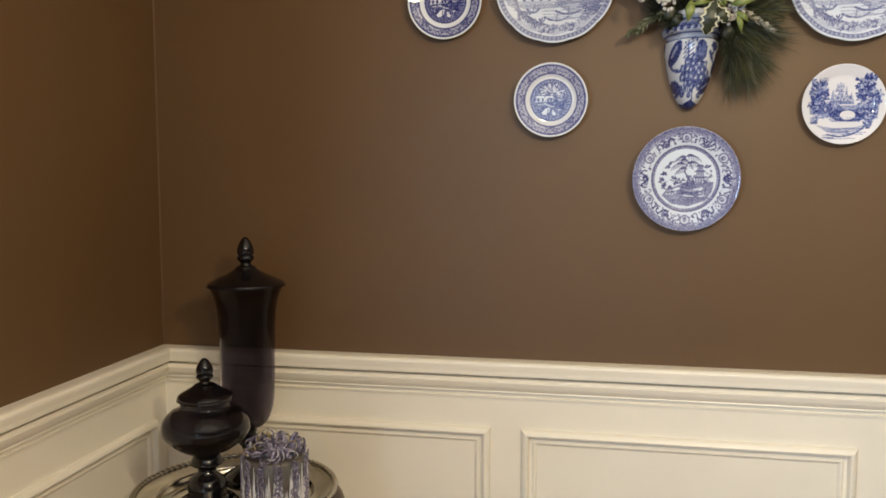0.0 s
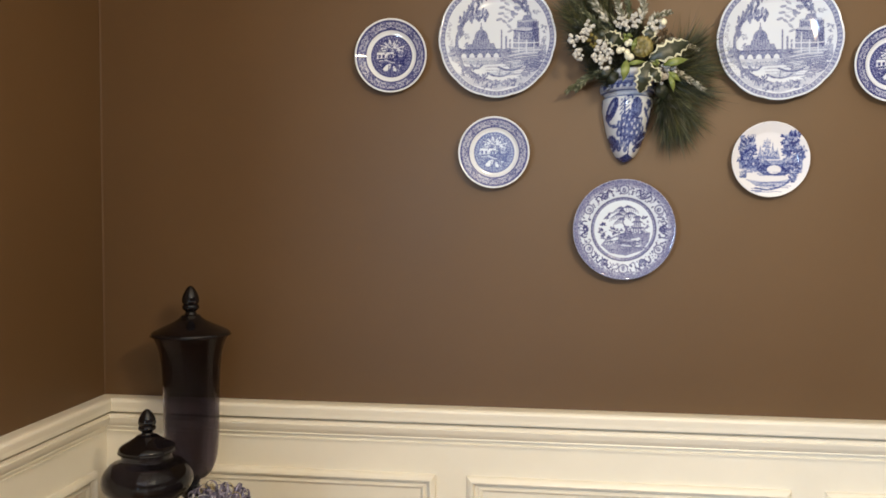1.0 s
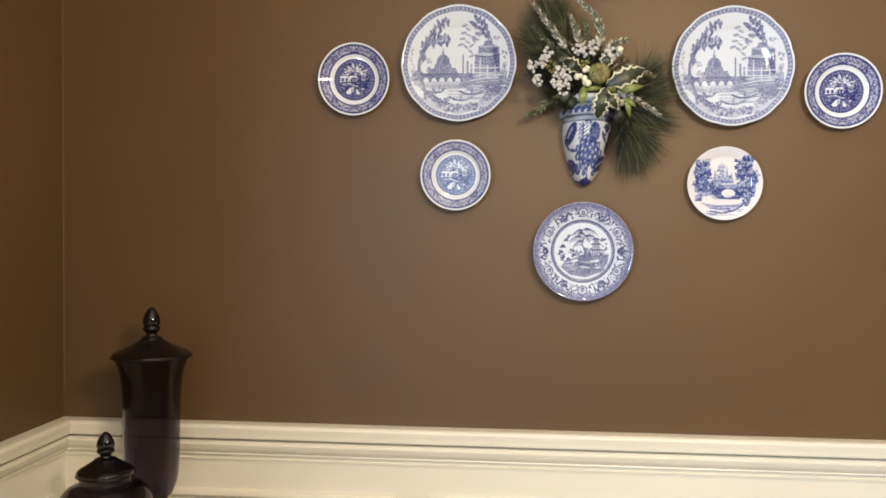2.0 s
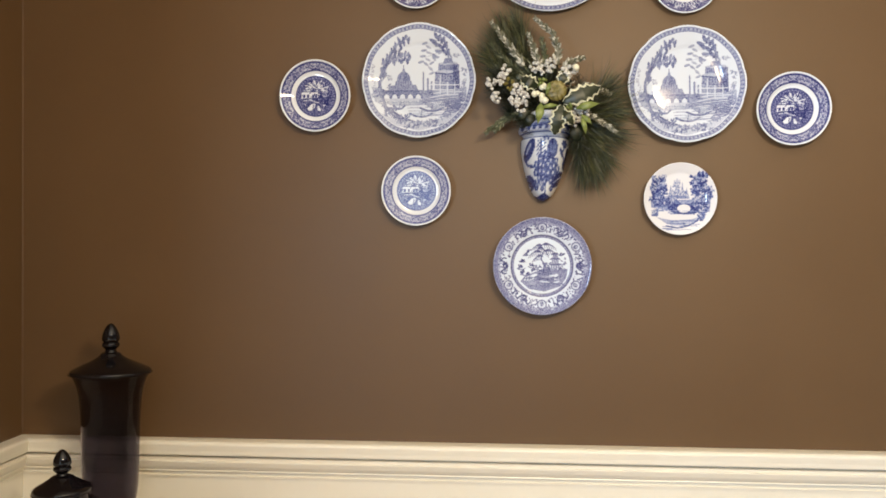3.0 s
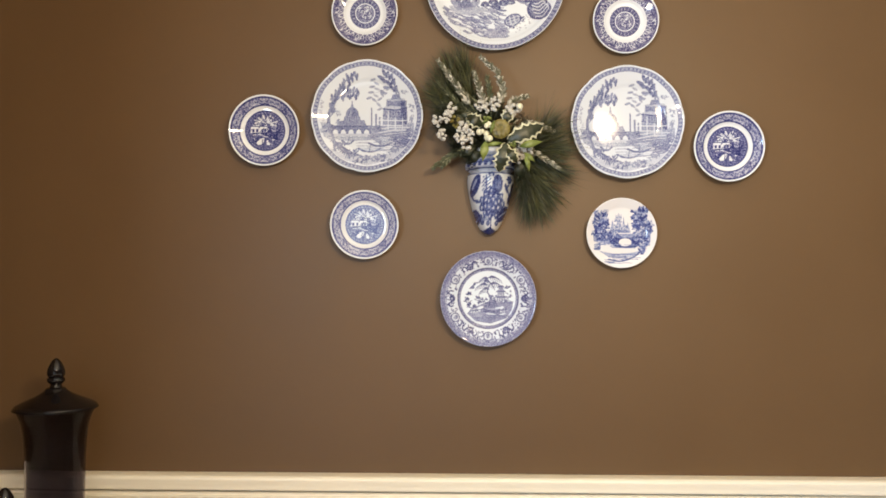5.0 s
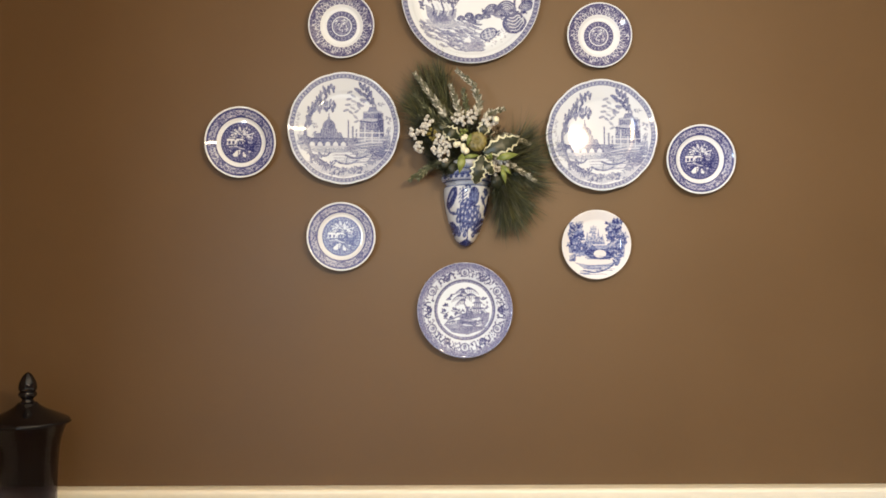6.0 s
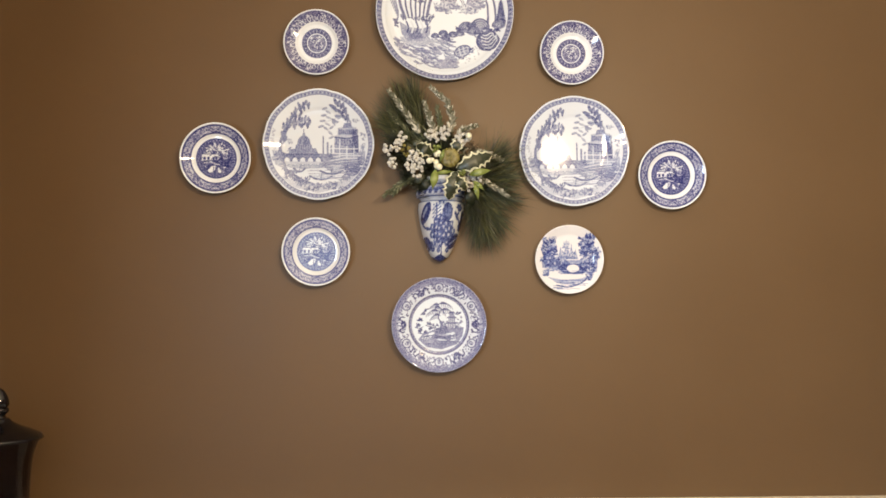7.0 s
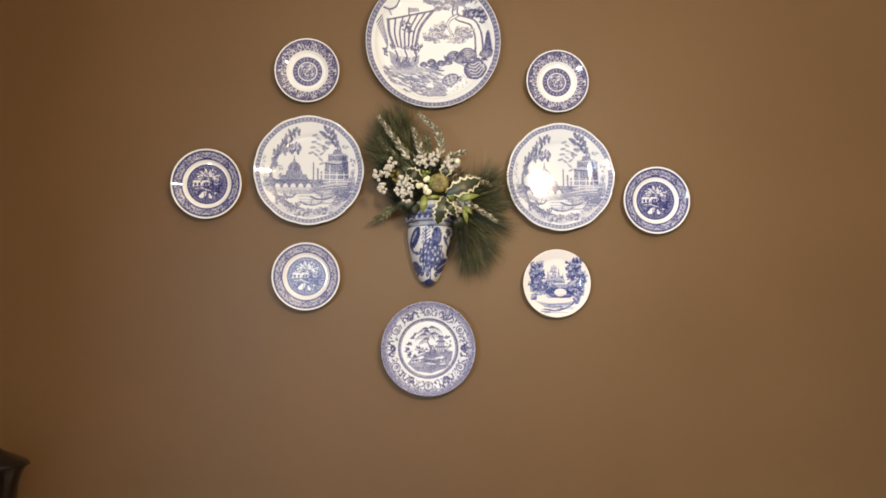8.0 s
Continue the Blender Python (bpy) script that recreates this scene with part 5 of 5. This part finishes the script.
berries(338, 458, 0.115, 0.008, 3, 0.0068, PEARL, "pearl white berries")
berries(482, 312, 0.11, 0.002, 1, 0.0075, PEARL, "pale yellow berry")
berries(500, 365, 0.09, 0.02, 12, 0.004, TWIG, "dark brown seed cluster", "seed_cluster")
berries(185, 385, 0.095, 0.016, 10, 0.004, POD, "olive seed cluster", "seed_cluster")
berries(450, 500, 0.11, 0.012, 12, 0.004, LIME, "yellow-green seed cluster", "seed_cluster")
berries(330, 370, 0.105, 0.012, 10, 0.0035, LIME, "yellow-green seed cluster", "seed_cluster")


def leaf(name, base, tip, width, mats, label, spikes=0, fold=0.25):
    """A bent leaf with a raised midrib; spiny and cream-edged where spikes is set."""
    base, tip = Vector(base), Vector(tip)
    d = tip - base
    side = d.cross(Vector((0, -1, 0))).normalized()
    up = side.cross(d).normalized()
    if up.y > 0:
        up = -up
    n = 40 if spikes else 14
    V, F, M = [], [], []
    for i in range(n + 1):
        t = i / n
        w = width * (math.sin(math.pi * (t * 0.92 + 0.04)) ** 0.75 if spikes else math.sin(math.pi * (0.03 + 0.97 * t ** 0.85)) ** 1.25)
        c = base + d * t + up * 0.012 * math.sin(math.pi * t)
        if spikes:
            saw = 0.80 + 0.42 * (1 - abs(2 * ((t * spikes + 0.12 * math.sin(9 * t)) % 1.0) - 1)) ** 1.8
        else:
            saw = 1.0
        for s, inner in ((-1, 1), (-1, 0.7), (0, 0), (1, 0.7), (1, 1)):
            k = w * (saw if inner == 1 else 0.70 * saw) * s * (1 if inner else 0)
            V.append(c + side * k - up * abs(k) * fold + up * (0.002 if inner == 0 else 0))
    for i in range(n):
        for k in range(4):
            F.append((i * 5 + k, i * 5 + k + 1, i * 5 + k + 6, i * 5 + k + 5))
            M.append(1 if k in (0, 3) and len(mats) > 1 else 0)
    me = mesh(name, V, F, mats, True, M)
    ob = piece(name, me, bouquet, label)
    sol = ob.modifiers.new("thickness", "SOLIDIFY")
    sol.thickness = 0.0006
    return ob


HOLLY = (HOLLY_GREEN, HOLLY_CREAM)
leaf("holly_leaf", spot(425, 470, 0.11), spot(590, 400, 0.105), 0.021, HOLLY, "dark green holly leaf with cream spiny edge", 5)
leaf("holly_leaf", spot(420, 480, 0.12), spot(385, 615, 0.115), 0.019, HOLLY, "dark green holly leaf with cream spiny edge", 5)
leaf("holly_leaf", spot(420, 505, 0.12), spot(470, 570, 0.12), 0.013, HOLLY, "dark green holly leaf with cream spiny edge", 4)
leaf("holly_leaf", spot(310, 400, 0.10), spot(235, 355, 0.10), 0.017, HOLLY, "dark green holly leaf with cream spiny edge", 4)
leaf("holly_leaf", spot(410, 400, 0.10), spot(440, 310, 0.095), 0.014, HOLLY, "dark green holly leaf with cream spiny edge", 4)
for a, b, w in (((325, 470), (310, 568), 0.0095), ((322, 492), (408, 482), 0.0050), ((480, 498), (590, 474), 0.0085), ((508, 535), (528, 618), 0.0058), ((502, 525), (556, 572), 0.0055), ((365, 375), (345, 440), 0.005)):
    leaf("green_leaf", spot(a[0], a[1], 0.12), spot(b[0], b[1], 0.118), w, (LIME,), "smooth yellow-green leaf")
# extra dark leaves that stand in for deep shade between the berries
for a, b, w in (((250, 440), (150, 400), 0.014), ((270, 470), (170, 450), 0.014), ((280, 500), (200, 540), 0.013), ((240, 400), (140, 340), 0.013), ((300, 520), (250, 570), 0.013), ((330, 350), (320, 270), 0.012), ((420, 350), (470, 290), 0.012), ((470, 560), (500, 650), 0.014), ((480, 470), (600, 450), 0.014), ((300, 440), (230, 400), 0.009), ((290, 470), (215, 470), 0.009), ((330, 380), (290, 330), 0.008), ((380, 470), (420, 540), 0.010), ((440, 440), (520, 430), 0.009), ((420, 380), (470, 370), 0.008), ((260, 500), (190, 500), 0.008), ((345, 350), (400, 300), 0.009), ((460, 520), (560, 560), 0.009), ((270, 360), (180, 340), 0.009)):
    leaf("shade_leaf", spot(a[0], a[1], 0.075), spot(b[0], b[1], 0.065), w, (HOLLY_GREEN,), "smooth dark green leaf added for a shaded gap")


def seed_pod(u, v, d, r):
    """A scaly round pod: overlapping scales in rings about a core."""
    c = spot(u, v, d)
    bits = [sphere_bits(c, r * 0.82, rng, 8, 12)]
    for ring in range(6):
        p = 0.25 + ring * 0.27
        n = 5 + ring * 3
        for k in range(n):
            a = 2 * math.pi * (k + 0.5 * (ring % 2)) / n
            nrm = Vector((math.sin(p) * math.cos(a), -math.cos(p), math.sin(p) * math.sin(a)))
            t = Vector((math.cos(p) * math.cos(a), math.sin(p), math.cos(p) * math.sin(a)))
            s = nrm.cross(t)
            q = c + nrm * r * 0.84
            w, l = r * 0.24, r * 0.24
            bits.append(([q - t * l * 0.2 - s * w, q - t * l * 0.2 + s * w, q + t * l + s * w * 0.5 + nrm * r * 0.17, q + t * l * 1.2 + nrm * r * 0.2, q + t * l - s * w * 0.5 + nrm * r * 0.17], [(0, 1, 2, 3, 4)]))
    v2, f = gather(bits)
    piece("seed_pod", mesh("seed_pod", v2, f, POD, False), bouquet, "round scaly olive-yellow seed pod")


seed_pod(393, 415, 0.115, 0.021)


# ---- corner table, tray and glass jars ----
TX, TY, TZ = 0.315, -0.262, 0.635


def turned(name, profile, mat, parent, label="", segs=64, steps=6):
    v, f = revolve(smooth_profile(profile, steps) if steps else profile, segs)
    return piece(name, mesh(name, v, f, mat), parent, label)


table = new("corner_table")
table.matrix_basis = Matrix.Translation((TX, TY, 0))
tagged(table, label="small round dark wooden table standing in the corner", category="table")
turned("tabletop", [(0.0, TZ - 0.025), (0.225, TZ - 0.025), (0.235, TZ - 0.018), (0.238, TZ - 0.012), (0.235, TZ - 0.004), (0.225, TZ), (0.0, TZ)], DARKWOOD, table, steps=0)
turned("pedestal", [(0.10, 0.0), (0.11, 0.02), (0.05, 0.06), (0.03, 0.12), (0.045, 0.25), (0.03, 0.45), (0.06, TZ - 0.026)], DARKWOOD, table)

tray = new("silver_tray")
tray.matrix_basis = Matrix.Translation((TX, TY, TZ))
tagged(tray, label="round mottled silver tray with rope edge under the jars", category="tray")
turned("dish", [(0.0, 0.001), (0.150, 0.001), (0.160, 0.002), (0.165, 0.006), (0.168, 0.015), (0.1695, 0.019), (0.172, 0.0205), (0.176, 0.0205), (0.195, 0.022), (0.210, 0.026), (0.214, 0.028), (0.214, 0.026), (0.195, 0.019), (0.176, 0.0175), (0.170, 0.016), (0.166, 0.004), (0.160, 0.0), (0.0, 0.0)], SILVER, tray, "polished silver dish with sunk centre", 96, 0)
V, F = [], []
N, SIDES, RT = 720, 10, 0.0062
for i in range(N):
    a = 2 * math.pi * i / N
    for k in range(SIDES):
        b = 2 * math.pi * k / SIDES
        r = RT * (1 + 0.24 * math.cos(2 * (b + i * 2 * math.pi / N * 44)))
        V.append(((0.216 + r * math.cos(b)) * math.cos(a), (0.216 + r * math.cos(b)) * math.sin(a), 0.028 + r * math.sin(b)))
for i in range(N):
    for k in range(SIDES):
        F.append((i * SIDES + k, ((i + 1) % N) * SIDES + k, ((i + 1) % N) * SIDES + (k + 1) % SIDES, i * SIDES + (k + 1) % SIDES))
piece("rope_edge", mesh("rope_edge", V, F, SILVER), tray, "twisted rope edge")

FINIAL = [(0.017, 0.0), (0.0135, 0.006), (0.012, 0.011), (0.017, 0.016), (0.0195, 0.020), (0.0185, 0.0255), (0.016, 0.028), (0.0185, 0.031), (0.0195, 0.037), (0.0175, 0.048), (0.012, 0.060), (0.006, 0.068), (0.0, 0.071)]

JX, JY = 0.2885, -0.130
FLOOR = TZ + 0.001
tall = new("apothecary_jar")
tall.matrix_basis = Matrix.Translation((JX, JY, FLOOR + 0.001))
tagged(tall, label="tall smoky purple glass apothecary jar with black lid", category="jar", group="glass jars on the tray")
b0 = 0.756 - FLOOR
turned("bowl", [(0.0, b0), (0.018, b0 + 0.001), (0.036, b0 + 0.010), (0.0495, b0 + 0.030), (0.0580, b0 + 0.060), (0.0620, b0 + 0.11), (0.0630, b0 + 0.17), (0.0640, b0 + 0.22), (0.0665, b0 + 0.27), (0.0715, b0 + 0.305), (0.0815, b0 + 0.333), (0.083, b0 + 0.337), (0.081, b0 + 0.338), (0.0785, b0 + 0.334), (0.0685, b0 + 0.305), (0.0635, b0 + 0.27), (0.0610, b0 + 0.22), (0.0600, b0 + 0.17), (0.0590, b0 + 0.11), (0.0550, b0 + 0.062), (0.049, b0 + 0.034), (0.034, b0 + 0.015), (0.016, b0 + 0.0065), (0.0, b0 + 0.006)], PURPLE_GLASS, tall, "smoky purple translucent glass", 96)
turned("foot", [(0.0, 0.0), (0.060, 0.0), (0.062, 0.004), (0.058, 0.010), (0.040, 0.020), (0.022, 0.034), (0.016, 0.055), (0.018, 0.075), (0.026, 0.088), (0.020, 0.098), (0.016, 0.110), (0.018, b0 - 0.004), (0.012, b0 - 0.0005), (0.0, b0 - 0.0005)], BLACK_GLASS, tall, "turned black glass foot")
lid = turned("lid", [(0.0, b0 + 0.342), (0.084, b0 + 0.339), (0.0875, b0 + 0.341), (0.088, b0 + 0.344), (0.084, b0 + 0.348), (0.066, b0 + 0.357), (0.042, b0 + 0.368), (0.026, b0 + 0.378), (0.018, b0 + 0.386), (0.0, b0 + 0.387)], BLACK_GLASS, tall, "domed black glass lid")
turned("finial", [(r, h + b0 + 0.382) for r, h in FINIAL], BLACK_GLASS, lid)

SX, SY = 0.262, -0.292
squat = new("apothecary_jar")
squat.matrix_basis = Matrix.Translation((SX, SY, FLOOR + 0.001))
tagged(squat, label="squat footed black-purple glass jar with finial lid", category="jar", group="glass jars on the tray")
c0 = 0.750 - FLOOR
turned("bowl", [(0.0000, c0), (0.0200, c0), (0.0500, c0 + 0.009), (0.0741, c0 + 0.025), (0.0899, c0 + 0.043), (0.0940, c0 + 0.058), (0.0899, c0 + 0.076), (0.0759, c0 + 0.092), (0.0600, c0 + 0.100), (0.0535, c0 + 0.106), (0.0535, c0 + 0.116), (0.0510, c0 + 0.117), (0.0500, c0 + 0.105), (0.0565, c0 + 0.097), (0.0732, c0 + 0.089), (0.0871, c0 + 0.074), (0.0908, c0 + 0.058), (0.0871, c0 + 0.045), (0.0723, c0 + 0.029), (0.0490, c0 + 0.013), (0.0000, c0 + 0.005)], DARK_GLASS, squat, "near-black translucent glass", 96)
turned("foot", [(0.0, 0.0), (0.062, 0.0), (0.064, 0.005), (0.058, 0.012), (0.044, 0.018), (0.041, 0.028), (0.042, 0.040), (0.036, 0.056), (0.022, 0.070), (0.019, 0.078), (0.024, 0.084), (0.033, 0.090), (0.034, 0.096), (0.027, c0 - 0.004), (0.02, c0 - 0.0005), (0.0, c0 - 0.0005)], BLACK_GLASS, squat, "turned black glass foot")
lid = turned("lid", [(0.0, c0 + 0.1185), (0.055, c0 + 0.1185), (0.0585, c0 + 0.122), (0.058, c0 + 0.127), (0.053, c0 + 0.132), (0.041, c0 + 0.139), (0.028, c0 + 0.147), (0.018, c0 + 0.154), (0.0, c0 + 0.157)], BLACK_GLASS, squat, "domed black glass lid")
turned("finial", [(r * 0.93, h * 0.82 + c0 + 0.151) for r, h in FINIAL], BLACK_GLASS, lid)

# gift-wrapped candle with ribbon curls
GX, GY = 0.437, -0.335
GR, GB, GT = 0.066, 0.018, 0.140
gift = new("wrapped_candle")
gift.matrix_basis = Matrix.Translation((GX, GY, TZ))
tagged(gift, label="round pewter grey wrapped candle tied with violet and silver ribbon", category="candle")
turned("body", [(0.0, GB), (GR - 0.004, GB), (GR, GB + 0.004), (GR, GT - 0.006), (GR - 0.002, GT - 0.002), (GR - 0.008, GT), (0.0, GT)], BOXGREY, gift, "pewter grey wrap", 72, 0)
grng = random.Random(12)
for i in range(70):
    a = 2 * math.pi * i / 70 + grng.uniform(-0.04, 0.04)
    h = grng.uniform(0.055, 0.112)
    w = 0.05
    q = lambda aa, z, o=0.0012: Vector(((GR + o) * math.cos(aa), (GR + o) * math.sin(aa), z))
    v, f = tube([q(a - w, GB + 0.003), q(a - w * 0.5, GB + h * 0.6), q(a, GB + h), q(a + w * 0.5, GB + h * 0.6), q(a + w, GB + 0.003)], 0.0016, 4)
    piece("tinsel_flame", mesh("tinsel_flame", v, f, TINSEL), gift, "")
for i in range(12):
    a = 2 * math.pi * i / 12 + 0.5
    bits = []
    for k in range(26):
        t = k / 25
        z = GB + 0.004 + t * (GT - GB - 0.006)
        aa = a + grng.uniform(-0.07, 0.07)
        r = grng.uniform(0.004, 0.008)
        ring = [Vector(((GR + 0.003) * math.cos(aa + r / GR * math.cos(b)), (GR + 0.003 + 0.002 * math.sin(b)) * math.sin(aa + r / GR * math.cos(b)), z + r * math.sin(b))) for b in np.linspace(0, 2 * math.pi, 11)]
        bits.append(tube(ring, 0.0013, 4))
    v, f = gather(bits)
    piece("ribbon_trail", mesh("ribbon_trail", v, f, RIBBON), gift, "curled violet ribbon trail")
for i in range(84):
    a, r0 = grng.uniform(0, 6.28), 0.058 * math.sqrt(grng.random())
    cx, cy, cz = r0 * math.cos(a), r0 * math.sin(a) - 0.004, GT + 0.008 + grng.uniform(0, 0.036) * (1 - (r0 / 0.066) ** 2)
    rad, tilt_ax = grng.uniform(0.006, 0.015), Euler((grng.uniform(0, 3), grng.uniform(0, 3), grng.uniform(0, 3))).to_matrix()
    mat = RIBBON if i % 4 else (TINSEL if i % 8 else GOLDWIRE)
    width = 0.0028 if mat is RIBBON else 0.001
    V, F = [], []
    for k in range(25):
        b = 4 * math.pi * k / 24 * 0.62
        for s in (-1, 1):
            V.append(tilt_ax @ Vector((rad * math.cos(b), rad * math.sin(b), s * width + 0.004 * k / 24)) + Vector((cx, cy, cz)))
    F = [(2 * k, 2 * k + 1, 2 * k + 3, 2 * k + 2) for k in range(24)]
    if mat is not RIBBON:
        V, F = tube([tilt_ax @ Vector((rad * math.cos(b), rad * math.sin(b), 0)) + Vector((cx, cy, cz)) for b in np.linspace(0, 5.5, 18)], 0.0009, 4)
    ob = piece("ribbon_curl", mesh("ribbon_curl", V, F, mat), gift, "shiny violet ribbon curl" if mat is RIBBON else "bright wire curl")
    if mat is RIBBON:
        sol = ob.modifiers.new("thickness", "SOLIDIFY")
        sol.thickness = 0.0005
